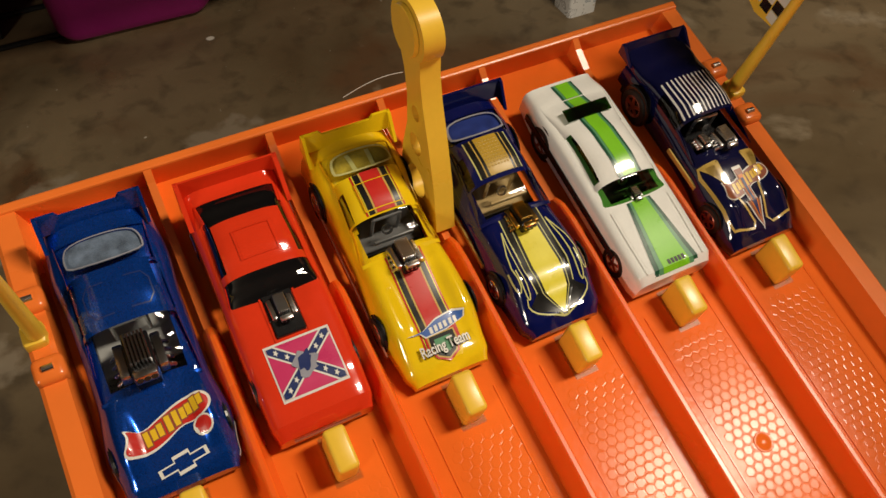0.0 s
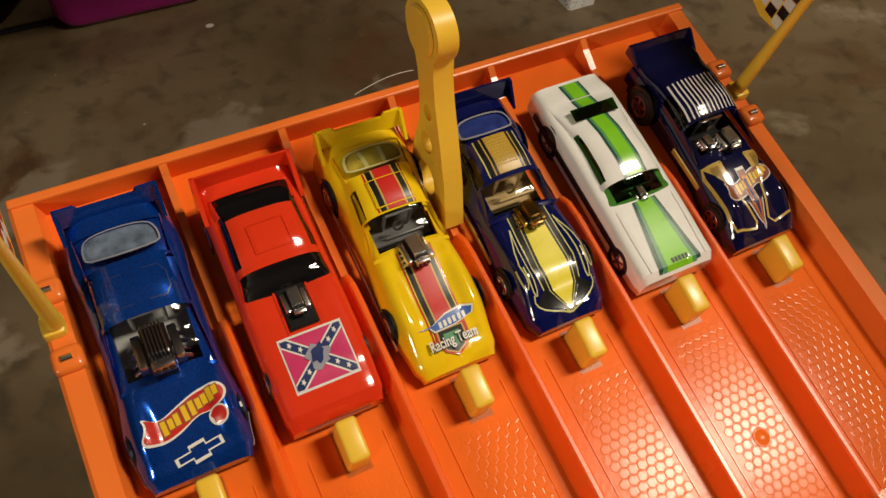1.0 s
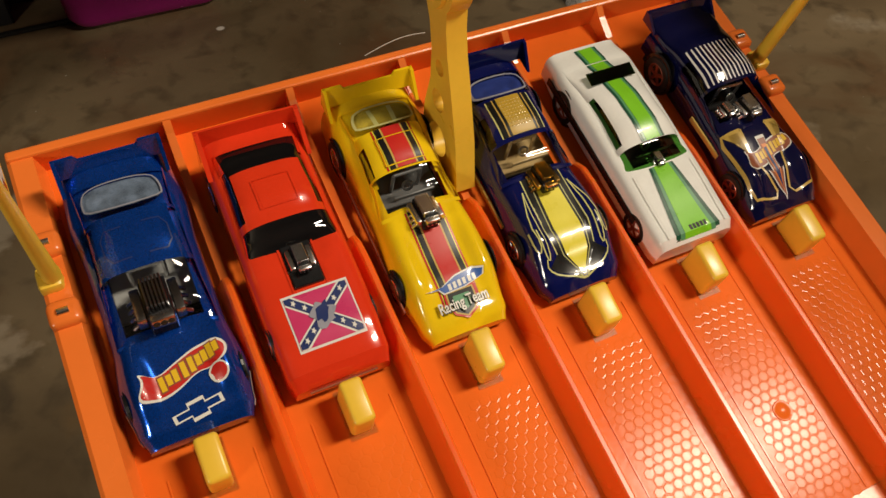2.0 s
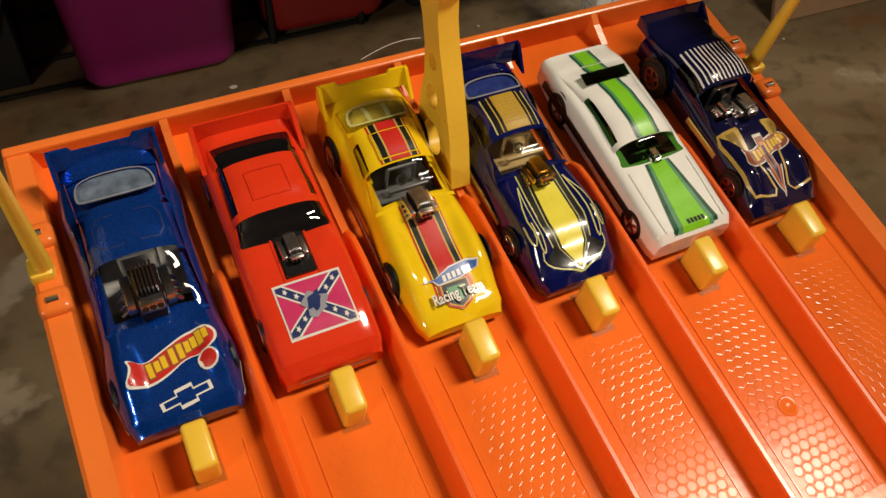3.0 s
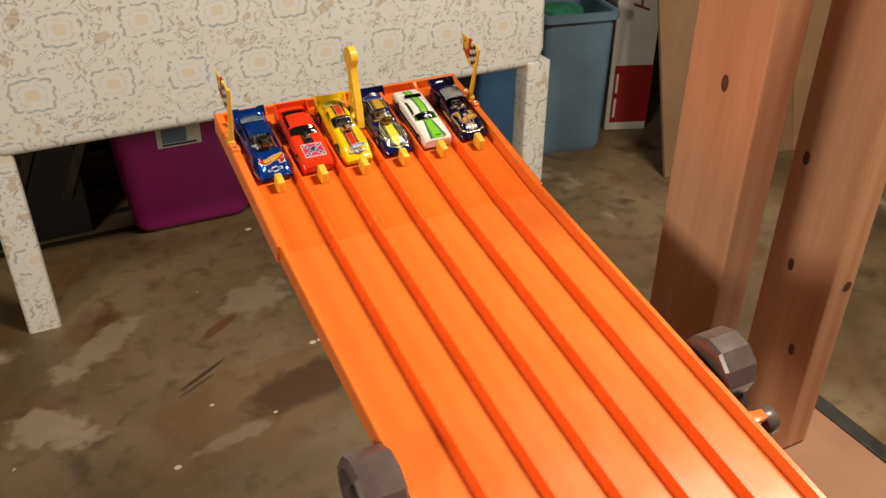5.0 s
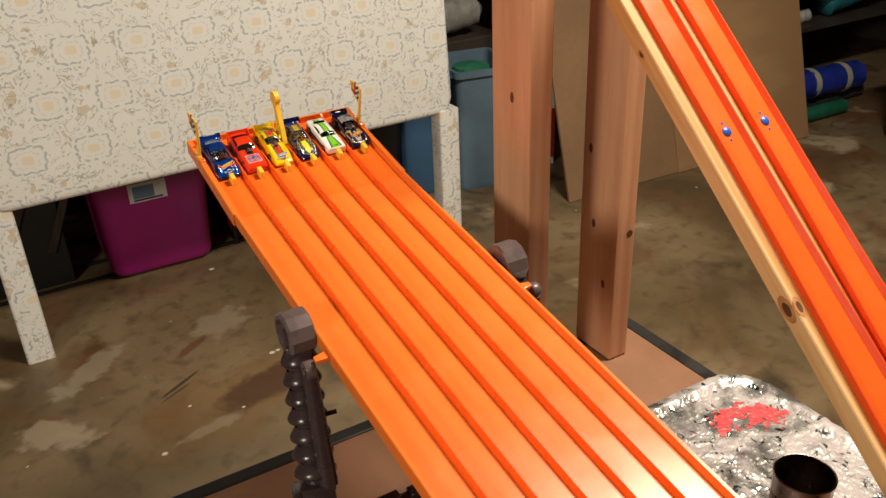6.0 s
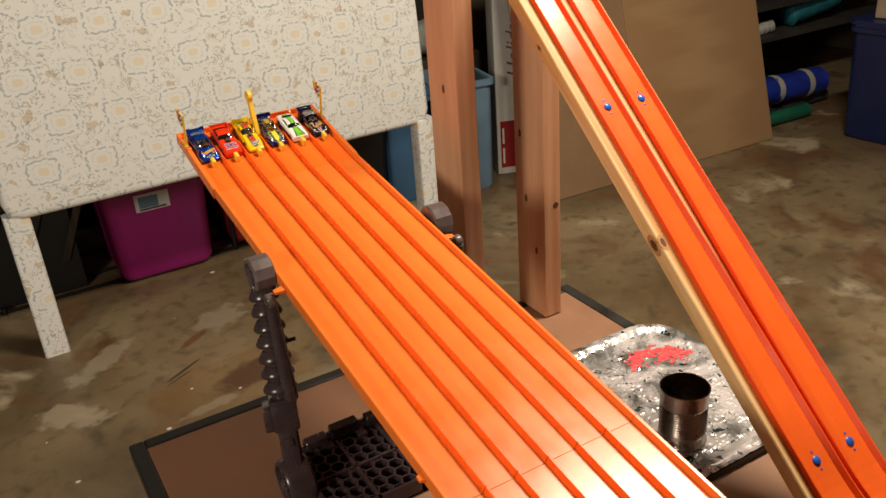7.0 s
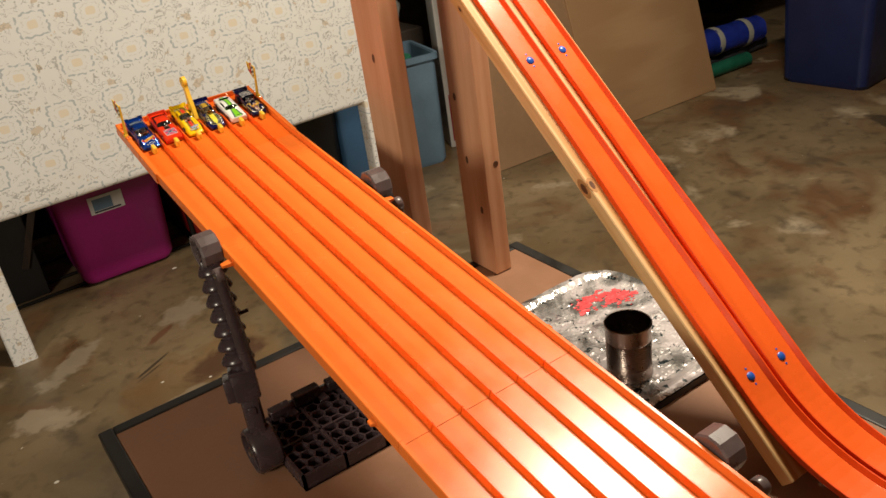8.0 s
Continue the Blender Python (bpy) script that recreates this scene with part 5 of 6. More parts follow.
lettering("team_lettering_edge", "Racing Team", body.height, 0.0002, 0.0070, 0.0031, 1, D["black"], car, 0.0012).data.transform(Matrix.Translation((0.0002, -0.0002, 0)))
lettering("team_lettering", "Racing Team", body.height, 0.0002, 0.0070, 0.0031, 1, D["white"], car, 0.0014)
part("side_stripe", boxed(-0.01655, -0.0161, 0.010, 0.060, 0.0050, 0.0072), D["brown"], car)

fit_lengths_to_view(car, [(0.0016, 0.0056), (0.0295, 0.0465), (0.0410, 0.0580), (0.0585, 0.0745), (0.0780, 0.0915)])

# dark blue funny car with yellow hood
paint = paint_of("dark_blue_paint", (0.003, 0.006, 0.075))
body = Shell([(YN, 0.0120), (0.005, 0.0146), (0.016, 0.0160), (0.032, 0.0146), (0.050, 0.0148), (0.062, 0.0158), (0.078, 0.0150)], [(YN, 0.0066), (0.004, 0.0096), (0.014, 0.0143), (0.030, 0.0152), (0.048, 0.0168), (0.062, 0.0185), (0.078, 0.0190)], [(YN, 0.0022), (0.078, 0.0036)], 3.1, [(0.0112, 0.016, 0.0050, 0.014, 0.0026)])
cabin = Shell([(0.0290, 0.0130), (0.040, 0.0118), (0.055, 0.0112), (0.071, 0.0116)], [(0.0290, 0.0149), (0.035, 0.0184), (0.041, 0.0211), (0.048, 0.0221), (0.056, 0.0218), (0.063, 0.0210), (0.071, 0.0196)], [(0.0290, 0.0130), (0.071, 0.0158)], 2.8)
car = base_car("toy_car", "dark blue toy funny car with yellow arrow hood and gold interior", 3, YN, paint, body, cabin, GLASS, (0.0290, 0.071), ((0.0296, 0.0405, 0.80), (0.0585, 0.0700, 0.72), (0.0415, 0.053, 0.58, 0.90)), CHROME, ((0.0128, 0.016, 0.0054, 0.005), (0.0128, 0.061, 0.0062, 0.0055)), TAN)
spoiler(car, paint, 0.0750, 0.0180, 0.0242, 0.0150, 0.003)
deck_top = lambda x, y: max(body.height(x, y), cabin.height(x, y) - 0.0009)
dome = softened([(-0.0092, 0.0592), (0.0092, 0.0592), (0.0098, 0.0645), (0.0076, 0.0690), (-0.0076, 0.0690), (-0.0098, 0.0645)], True)
spread(car, "rear_shelf", dome, deck_top, mat("blue_shelf_plastic", (0.03, 0.05, 0.22), 0.15, var=0.4, scale=240), 0.0002, "blue shelf under the clear rear window")
spread(car, "rear_window_rim", ribbon(dome + dome[:1], 0.0008), cabin.height, D["grey"], 0.0002, "pale window rim")
engine(car, 0.0, 0.0275, 0.0168, 0.74, GOLD, -10, "gold engine blower")
for nm, c, rows, li, label in (
    ("hood_edge", "pale", ((0.0030, 0.0008), (0.0090, 0.0066), (0.0150, 0.0078), (0.0290, 0.0070)), 0.00012, ""),
    ("hood_black", "black", ((0.0034, 0.0006), (0.0090, 0.0062), (0.0150, 0.0074), (0.0290, 0.0066)), 0.0002, ""),
    ("hood_pin", "pale", ((0.0038, 0.0005), (0.0090, 0.0048), (0.0150, 0.0056), (0.0290, 0.0046)), 0.00028, ""),
    ("hood_black_inner", "black", ((0.0040, 0.0004), (0.0090, 0.0045), (0.0150, 0.0053), (0.0290, 0.0043)), 0.00034, ""),
    ("hood_arrow", "lemon", ((0.0042, 0.0003), (0.0090, 0.0038), (0.0150, 0.0045), (0.0290, 0.0034)), 0.00042, "yellow arrow")):
    spread(car, nm, stripe([(y, -w, w) for y, w in rows]), body.height, D[c], li, label)
for nm, c, a, li in (("roof_edge", "pale", 1.36, 0.00012), ("roof_black", "black", 1.28, 0.0002), ("roof_pin", "gold", 0.98, 0.00028), ("roof_black_inner", "black", 0.9, 0.00036), ("roof_plate", "plate", 0.74, 0.00044)):
    spread(car, nm, stripe([(0.0420, -a * 0.0056, a * 0.0056), (0.050, -a * 0.0056, a * 0.0056), (0.0575, -a * 0.0056, a * 0.0056)]), cabin.height, D[c], li)
bm = bmesh.new()
for ix in range(7):
    for iy in range(9):
        x, y = -0.0033 + ix * 0.0011, 0.0452 + iy * 0.0013
        lathe(bm, [(0.00045, 0.0), (0.0003, 0.00018), (0.0, 0.00022)], 6, Matrix.Translation((x, y, cabin.height(x, y) + 0.00044)))
tagged(part("roof_studs", bm, D["plate"], car, "gold studded roof plate"), kind="stuff")
for s in (-1, 1):
    for k, (xa, xb, ya) in enumerate(((0.0088, 0.0105, 0.0085), (0.0108, 0.0128, 0.0105))):
        spread(car, "flame_lick", ribbon([(s * 0.0080, 0.026), (s * (xa + xb) / 2 * 0.98, 0.018), (s * xa, ya + 0.002), (s * (xa + xb) / 2, ya), (s * xb, ya + 0.002), (s * xb, 0.016)], 0.0004), body.height, D["pale"], 0.0002)
    spread(car, "nose_line", ribbon([(s * 0.0008, 0.0032), (s * 0.0075, 0.0052), (s * 0.0108, 0.0072), (s * 0.0104, 0.0092)], 0.0004), body.height, D["pale"], 0.0002)
    spread(car, "nose_black", [(s * 0.0012, 0.0040), (s * 0.0074, 0.0058), (s * 0.0100, 0.0074), (s * 0.0062, 0.0098)], body.height, D["black"], 0.00016)
part("side_stripe", boxed(-0.0160, -0.0154, 0.022, 0.060, 0.0050, 0.0066), D["gold"], car)

fit_lengths_to_view(car, [(0.0016, 0.0056), (0.0300, 0.0455), (0.0410, 0.0565), (0.0585, 0.0730), (0.0780, 0.0900)])

# white car with green stripe
paint = paint_of("white_pearl_paint", (0.88, 0.88, 0.85))
body = Shell([(YN, 0.0140), (0.005, 0.0148), (0.020, 0.0150), (0.045, 0.0150), (0.066, 0.0150), (0.0785, 0.0138)], [(YN, 0.0116), (0.004, 0.0142), (0.030, 0.0155), (0.050, 0.0163), (0.068, 0.0160), (0.0785, 0.0140)], [(YN, 0.0030), (0.0785, 0.0040)], 7.0)
cabin = Shell([(0.0285, 0.0136), (0.036, 0.0118), (0.050, 0.0112), (0.069, 0.0130)], [(0.0285, 0.0153), (0.033, 0.0180), (0.0365, 0.0202), (0.043, 0.0216), (0.050, 0.0211), (0.060, 0.0186), (0.069, 0.0160)], [(0.0285, 0.0135), (0.069, 0.0150)], 2.7)
car = base_car("toy_car", "white toy muscle car with lime and dark green centre stripe", 4, YN, paint, body, cabin, GLASS_GREEN, (0.0285, 0.069), ((0.0288, 0.0368, 0.90), (0.0600, 0.0601, 0.4), (0.0385, 0.0545, 0.60, 0.92)), REDLINE, ((0.0128, 0.015, 0.0056, 0.005), (0.0128, 0.060, 0.0064, 0.0055)))
engine(car, 0.0, 0.0318, 0.0158, 0.42, CHROME, -4)
for ya, yb, sf, wa, wb in ((0.0026, 0.0292, body.height, 0.0086, 0.0046), (0.0370, 0.0680, cabin.height, 0.0044, 0.0042), (0.0685, 0.0770, body.height, 0.0042, 0.0042)):
    for nm, c, k, li in (("stripe_forest", "forest", 1.0, 0.00014), ("stripe_teal", "teal", 0.80, 0.00022), ("stripe_lime", "lime", 0.60, 0.0003)):
        spread(car, nm, stripe([(ya, -wa * k, wa * k), ((ya + yb) / 2, -(wa + wb) / 2 * k, (wa + wb) / 2 * k), (yb, -wb * k, wb * k)]), sf, D[c], li)
bm = boxed(-0.0088, 0.0088, -0.0022, 0.0022, -0.0002, 0.0003, 0.0002)
bm.transform(pose(0, 0.0600, 0.0196, 8))
sp = part("rear_spoiler", bm, GLASS_GREEN, car, "dark green window spoiler")
for j in range(5):
    bx = -0.0026 + j * 0.00135
    spread(car, "name_bar", [(bx, 0.0045), (bx + 0.00095, 0.0045), (bx + 0.00095, 0.0063), (bx, 0.0063)], body.height, D["black"], 0.0004)
for s in (-1, 1):
    spread(car, "fender_crease", ribbon([(s * 0.0108, 0.004), (s * 0.0112, 0.018), (s * 0.0112, 0.028)], 0.0006), body.height, paint, 0.00035)
    part("side_stripe", boxed(s * 0.0152 - 0.0002, s * 0.0152 + 0.0002, 0.016, 0.072, 0.0066, 0.0096), BLACK, car, "black side stripe")

fit_lengths_to_view(car, [(0.0016, 0.0054), (0.0290, 0.0330), (0.0365, 0.0405), (0.0600, 0.0706), (0.0785, 0.0880)])

# navy open-front car with pinstriped roof
paint = paint_of("navy_paint", (0.003, 0.004, 0.038))
body = Shell([(YN, 0.0136), (0.006, 0.0150), (0.018, 0.0150), (0.030, 0.0135), (0.050, 0.0125), (0.078, 0.0125)], [(YN, 0.0066), (0.005, 0.0098), (0.014, 0.0130), (0.027, 0.0152), (0.050, 0.0156), (0.078, 0.0160)], [(YN, 0.0026), (0.078, 0.0050)], 3.6, [(0.0108, 0.013, 0.0050, 0.013, 0.0028)])
cabin = Shell([(0.0300, 0.0128), (0.042, 0.0122), (0.060, 0.0122), (0.074, 0.0128), (0.081, 0.0130)], [(0.0300, 0.0150), (0.036, 0.0190), (0.0420, 0.0222), (0.048, 0.0234), (0.058, 0.0228), (0.070, 0.0200), (0.081, 0.0188)], [(0.0300, 0.0132), (0.081, 0.0155)], 3.2)
car = base_car("toy_car", "navy toy race car with white pinstriped roof and gold-edged arrow", 5, YN, paint, body, cabin, GLASS_SMOKE, (0.0300, 0.081), ((0.0300, 0.0420, 0.84), (0.080, 0.0801, 0.4), (0.043, 0.056, 0.62, 0.92)), REDLINE, ((0.0128, 0.014, 0.0056, 0.005), (0.0128, 0.0625, 0.0068, 0.0058)))
spoiler(car, paint, 0.0800, 0.0178, 0.0208, 0.0132, 0.002)
for nm in [o for o in car.children if o.name.startswith("windshield")]:
    bpy.data.objects.remove(nm)
engine(car, 0.0016, 0.0335, 0.0172, 0.66, CHROME, -8)
engine(car, -0.0062, 0.0350, 0.0166, 0.44, CHROME, -8, "chrome carburettor")
for k in range(13):
    x = -0.0102 + k * 0.0017
    spread(car, "roof_pinstripe", ribbon([(x, 0.0428), (x, 0.050), (x, 0.0590)], 0.00055), cabin.height, D["white"], 0.0002)
for s in (-1, 1):
    loop = [(0.0052, 0.0278), (0.0118, 0.0278), (0.0126, 0.0250), (0.0128, 0.0100), (0.0118, 0.0062), (0.0040, 0.0050), (0.0026, 0.0068), (0.0060, 0.0190), (0.0052, 0.0278)]
    spread(car, "hood_outline", ribbon([(s * x, y) for x, y in loop], 0.0008), body.height, D["gold"], 0.0002)
for k, c, li in ((1.0, "white", 0.0003), (0.82, "brown", 0.0004), (0.5, "orange", 0.0005), (0.3, "navy", 0.0006)):
    spread(car, "arrow", [(x * k, 0.0125 + (y - 0.0125) * (0.5 + 0.5 * k)) for x, y in ((0.0, 0.0036), (0.0032, 0.0130), (0.0016, 0.0118), (0.0018, 0.0240), (-0.0018, 0.0240), (-0.0016, 0.0118), (-0.0032, 0.0130))], body.height, D[c], li)
flame_logo(car, body.height, 0.0006, 0.0192, 0.92, 6, D["brown"], D["white"], D["yellow"])
part("side_letter_bars", boxed(-0.0142, -0.0136, 0.024, 0.040, 0.0072, 0.0092), D["gold"], car)
fit_lengths_to_view(car, [(0.0016, 0.0056), (0.0300, 0.0390), (0.0420, 0.0520), (0.0590, 0.0690), (0.0810, 0.0890)])

# ---- on the table: tray, can ----
foil = bpy.data.materials.new("painted_foil")
foil.use_nodes = True
N, K = foil.node_tree.nodes, foil.node_tree.links
b = N["Principled BSDF"]
b.inputs["Metallic"].default_value, b.inputs["Roughness"].default_value = 1.0, 0.25
tc = N.new("ShaderNodeTexCoord")


def spray(scale, p0, p1, colour, under, metal_under=None, offset=(0, 0, 0)):
    mp = N.new("ShaderNodeMapping")
    mp.inputs["Location"].default_value = offset
    K.new(tc.outputs["Object"], mp.inputs["Vector"])
    n = N.new("ShaderNodeTexNoise")
    n.inputs["Scale"].default_value, n.inputs["Detail"].default_value, n.inputs["Distortion"].default_value = scale, 8, 0.8
    K.new(mp.outputs[0], n.inputs["Vector"])
    r = N.new("ShaderNodeValToRGB")
    r.color_ramp.elements[0].position, r.color_ramp.elements[1].position = p0, p1
    K.new(n.outputs["Fac"], r.inputs[0])
    x = N.new("ShaderNodeMix")
    x.data_type = "RGBA"
    K.new(r.outputs[0], x.inputs["Factor"])
    if isinstance(under, tuple):
        x.inputs["A"].default_value = (*under, 1)
    else:
        K.new(under, x.inputs["A"])
    x.inputs["B"].default_value = (*colour, 1)
    return x.outputs["Result"], r.outputs[0]


c, f1 = spray(15, 0.38, 0.60, (0.56, 0.51, 0.52), (0.60, 0.59, 0.58))
c, f2 = spray(62, 0.605, 0.635, (0.03, 0.045, 0.05), c, offset=(3, 1, 0))
c, f3 = spray(24, 0.58, 0.72, (0.36, 0.30, 0.31), c, offset=(7, 2, 0))
c, f4 = spray(80, 0.60, 0.68, (0.80, 0.78, 0.74), c, offset=(5, 5, 0))
K.new(c, b.inputs["Base Color"])
inv = N.new("ShaderNodeMapRange")
inv.inputs["To Min"].default_value, inv.inputs["To Max"].default_value = 0.85, 0.15
K.new(f1, inv.inputs["Value"])
K.new(inv.outputs[0], b.inputs["Metallic"])
rgh = N.new("ShaderNodeMapRange")
rgh.inputs["To Min"].default_value, rgh.inputs["To Max"].default_value = 0.18, 0.42
K.new(f1, rgh.inputs["Value"])
K.new(rgh.outputs[0], b.inputs["Roughness"])

TRX0, TRX1, TRY0, TRY1 = 0.195, 0.594, -0.690, -0.320
tray = thing("foil_tray", pose(0.3945, -0.505, TZ), "dark tray lined with crumpled foil and spattered with spray paint", "tray")
TR = 0.072
w2, d2 = (TRX1 - TRX0) / 2, (TRY1 - TRY0) / 2
bm = bmesh.new()
prism(bm, rounded(-w2, w2, -d2, d2, TR, 8), 0.0, 0.012)
bmesh.ops.bevel(bm, geom=[e for e in bm.edges if abs(e.verts[0].co.z - e.verts[1].co.z) < 1e-6], offset=0.003, segments=2, affect="EDGES")
part("tray_body", bm, mat("dark_tray_metal", (0.02, 0.02, 0.022), 0.35, 0.6), tray, "dark metal tray", True)


def foil_z(x, y):
    p = Vector((x, y, 0))
    return 0.0135 + 0.0026 * abs(noise.noise(p * 26)) + 0.0013 * abs(noise.noise(p * 80)) + 0.0008 * noise.noise(p * 190)


# foil: a fine grid, crumpled, turned up at the rim
bm = bmesh.new()
n = 120
grid = {}
rng = random.Random(4)


def inside(x, y, r):
    qx, qy = max(abs(x) - (w2 - TR), 0), max(abs(y) - (d2 - TR), 0)
    return math.hypot(qx, qy) - TR + r


for i in range(n + 1):
    for j in range(n + 1):
        x, y = (-1 + 2 * i / n) * w2 * 1.0, (-1 + 2 * j / n) * d2 * 1.0
        d = inside(x, y, 0.0)
        if d > 0.0015:
            continue
        p = Vector((x, y, 0))
        z = foil_z(x, y)
        edge = min(1.0, max(0.0, (d + 0.030) / 0.016))
        lip = max(0.0, (d + 0.010) / 0.010)
        z = z * (1 - 0.75 * edge) + 0.75 * edge * 0.0150 + 0.0050 * edge * edge * (3 - 2 * edge) - 0.0045 * lip * lip + 0.0008 * edge * noise.noise(p * 60)
        back = max(0.0, (y - d2 * 0.72) / (d2 * 0.28))
        z += 0.002 * back * back * (0.5 + abs(noise.noise(p * 30)))
        grid[i, j] = bm.verts.new((x + 0.0015 * noise.noise(p * 80), y + 0.0015 * noise.noise(p * 77 + Vector((5, 0, 0))), z))
for i in range(n):
    for j in range(n):
        q = [(i, j), (i + 1, j), (i + 1, j + 1), (i, j + 1)]
        if all(k in grid for k in q):
            bm.faces.new([grid[k] for k in q])
part("foil_lining", bm, foil, tray, "crumpled foil with white, pink and black paint")
PINKP = mat("pink_red_spray", (0.70, 0.075, 0.085), 0.5, var=0.2, scale=60)


patch = bmesh.new()
for k in range(150):
    f = rng.random()
    cx, cy = 0.060 + 0.085 * f + rng.gauss(0, 0.012), 0.086 + 0.020 * math.sin(f * 5) + rng.gauss(0, 0.011)
    r, ph = rng.uniform(0.0012, 0.0035) + (0.0050 if k % 9 == 0 else 0.0), rng.uniform(0, 6)
    if inside(cx, cy, 0.0) > -0.036:
        continue
    pts = [(cx + 1.5 * r * (1 + 0.3 * math.sin(3 * a + ph) + 0.15 * math.sin(7 * a + ph)) * math.cos(a), cy + r * (1 + 0.3 * math.cos(4 * a + ph)) * math.sin(a)) for a in [2 * math.pi * j / 14 for j in range(14)]]
    bb = draped(pts, foil_z, 0.0004 + 0.0004 * rng.random(), 0.004)
    me = bpy.data.meshes.new("patch")
    bb.to_mesh(me)
    bb.free()
    patch.from_mesh(me)
    bpy.data.meshes.remove(me)
part("paint_patch", patch, PINKP, tray, "speckled pink-red paint patch")

can = thing("tin_can", pose(0.374, -0.606, TZ + 0.0155), "open empty tin can with ribbed sides standing on foil", "can")
CANM = mat("dull_tinplate", (0.33, 0.27, 0.24), 0.30, 1.0, var=0.15, scale=40)
R, H = 0.0355, 0.0940
prof = [(0.0, 0.0015), (R - 0.003, 0.0015), (R - 0.001, 0.0), (R + 0.001, 0.0005), (R + 0.001, 0.003), (R, 0.0045)]
z = 0.020
prof += [(R, 0.0085), (R, z - 0.002), (R, z)]
for k in range(11):
    prof += [(R - 0.0011, z + 0.0021), (R, z + 0.0042)]
    z += 0.0042
prof += [(R, z + 0.002), (R, H - 0.008), (R, H - 0.005), (R, H - 0.004), (R + 0.0015, H - 0.003), (R + 0.0017, H - 0.001), (R + 0.0008, H), (R - 0.0008, H - 0.0003), (R - 0.0012, H - 0.003), (R - 0.0013, 0.003), (0.0, 0.003)]
part("can_body", lathe(bmesh.new(), prof, 56), CANM, can, "ribbed dull tinplate", True)

# ---- storage along the back ----


def tote(name, label, x0, x1, y0, y1, z0, h, taper, material, lid=None, turn=0.0, rim=True, open_top=False, group=""):
    """A tapered plastic storage bin with rim, handles and ribs."""
    cx, cy = (x0 + x1) / 2, (y0 + y1) / 2
    t = thing(name, pose(cx, cy, z0, 0, 0, turn), label, "storage bin", group)
    wx, wy = (x1 - x0) / 2, (y1 - y0) / 2
    bm = bmesh.new()
    rings = []
    steps = [(0.0, 0.94, 0.0), (0.0, 1.0, 0.02), (1.0, 1.0, h)]
    walls = [(k, s, z) for k, s, z in steps]
    if open_top:
        walls += [(1.0, 0.955, h), (0.1, 0.93, 0.02)]
    for k, s, z in walls:
        g = 1 + taper * k
        rings.append([bm.verts.new((x, y, z)) for x, y in rounded(-wx * s * g, wx * s * g, -wy * s * g, wy * s * g, min(wx, wy) * 0.22, 5)])
    for a, b_ in zip(rings, rings[1:]):
        m = len(a)
        for i in range(m):
            bm.faces.new((a[i], a[(i + 1) % m], b_[(i + 1) % m], b_[i]))
    bm.faces.new(rings[0][::-1])
    bm.faces.new(rings[-1])
    part("bin_body", bm, material, t, "", True)
    g = 1 + taper
    if rim:
        bm = bmesh.new()
        o, i_ = rounded(-wx * g - 0.012, wx * g + 0.012, -wy * g - 0.012, wy * g + 0.012, min(wx, wy) * 0.25, 5), rounded(-wx * g + 0.002, wx * g - 0.002, -wy * g + 0.002, wy * g - 0.002, min(wx, wy) * 0.2, 5)
        vs = [[bm.verts.new((x, y, zz)) for x, y in q] for q, zz in ((o, h - 0.02), (o, h + 0.004), (i_, h + 0.004), (i_, h - 0.02))]
        for a, b_ in zip(vs, vs[1:] + vs[:1]):
            m = len(a)
            for i in range(m):
                bm.faces.new((a[i], a[(i + 1) % m], b_[(i + 1) % m], b_[i]))
        part("rim", bm, material, t, "", True)
    if lid:
        bm = bmesh.new()
        prism(bm, rounded(-wx * g - 0.018, wx * g + 0.018, -wy * g - 0.018, wy * g + 0.018, min(wx, wy) * 0.25, 5), h + 0.005, h + 0.03)
        bmesh.ops.bevel(bm, geom=[e for e in bm.edges if abs(e.verts[0].co.z - e.verts[1].co.z) < 1e-6], offset=0.008, segments=2, affect="EDGES")
        part("lid", bm, lid, t, "", True)
    return t


MAGENTA = mat("magenta_plastic", (0.30, 0.008, 0.16), 0.38, var=0.1, scale=8)
REDP = mat("red_plastic", (0.33, 0.012, 0.012), 0.4, var=0.1, scale=8)
BLACKP = mat("black_plastic", (0.014, 0.014, 0.016), 0.45, var=0.2, scale=8)
BLUEP = mat("mid_blue_plastic", (0.05, 0.13, 0.26), 0.45, var=0.1, scale=8)
GREYBLUE = mat("grey_blue_plastic", (0.13, 0.21, 0.30), 0.5, var=0.12, scale=9)
NAVYP = mat("navy_plastic", (0.009, 0.018, 0.085), 0.42, var=0.15, scale=6)
RACK = mat("black_rack_steel", (0.012, 0.012, 0.012), 0.4, 0.3)

bin_m = tote("storage_bin", "magenta plastic storage bin with a white label", -0.112, 0.215, 1.535, 1.92, 0.014, 0.44, 0.14, MAGENTA, MAGENTA, -1)
lab = part("label_sticker", boxed(-0.058, 0.058, -0.0006, 0.0006, -0.032, 0.032), mat("white_label", (0.62, 0.62, 0.62), 0.5), bin_m, "white and blue paper label")
lab.matrix_basis = pose(-0.012, -0.2118, 0.284, 3.7, 0, 0)
part("label_picture", boxed(-0.045, 0.020, -0.0011, 0.0, -0.020, 0.022), mat("label_blue", (0.12, 0.20, 0.30), 0.5), lab)
part("label_bar", boxed(-0.045, 0.045, -0.0011, 0.0, -0.028, -0.022), mat("label_dark", (0.03, 0.03, 0.05), 0.5), lab)
bin_r = tote("storage_bin", "red plastic storage bin with grey handle", 0.310, 0.595, 1.59, 1.93, 0.022, 0.36, 0.12, REDP, REDP, -2)
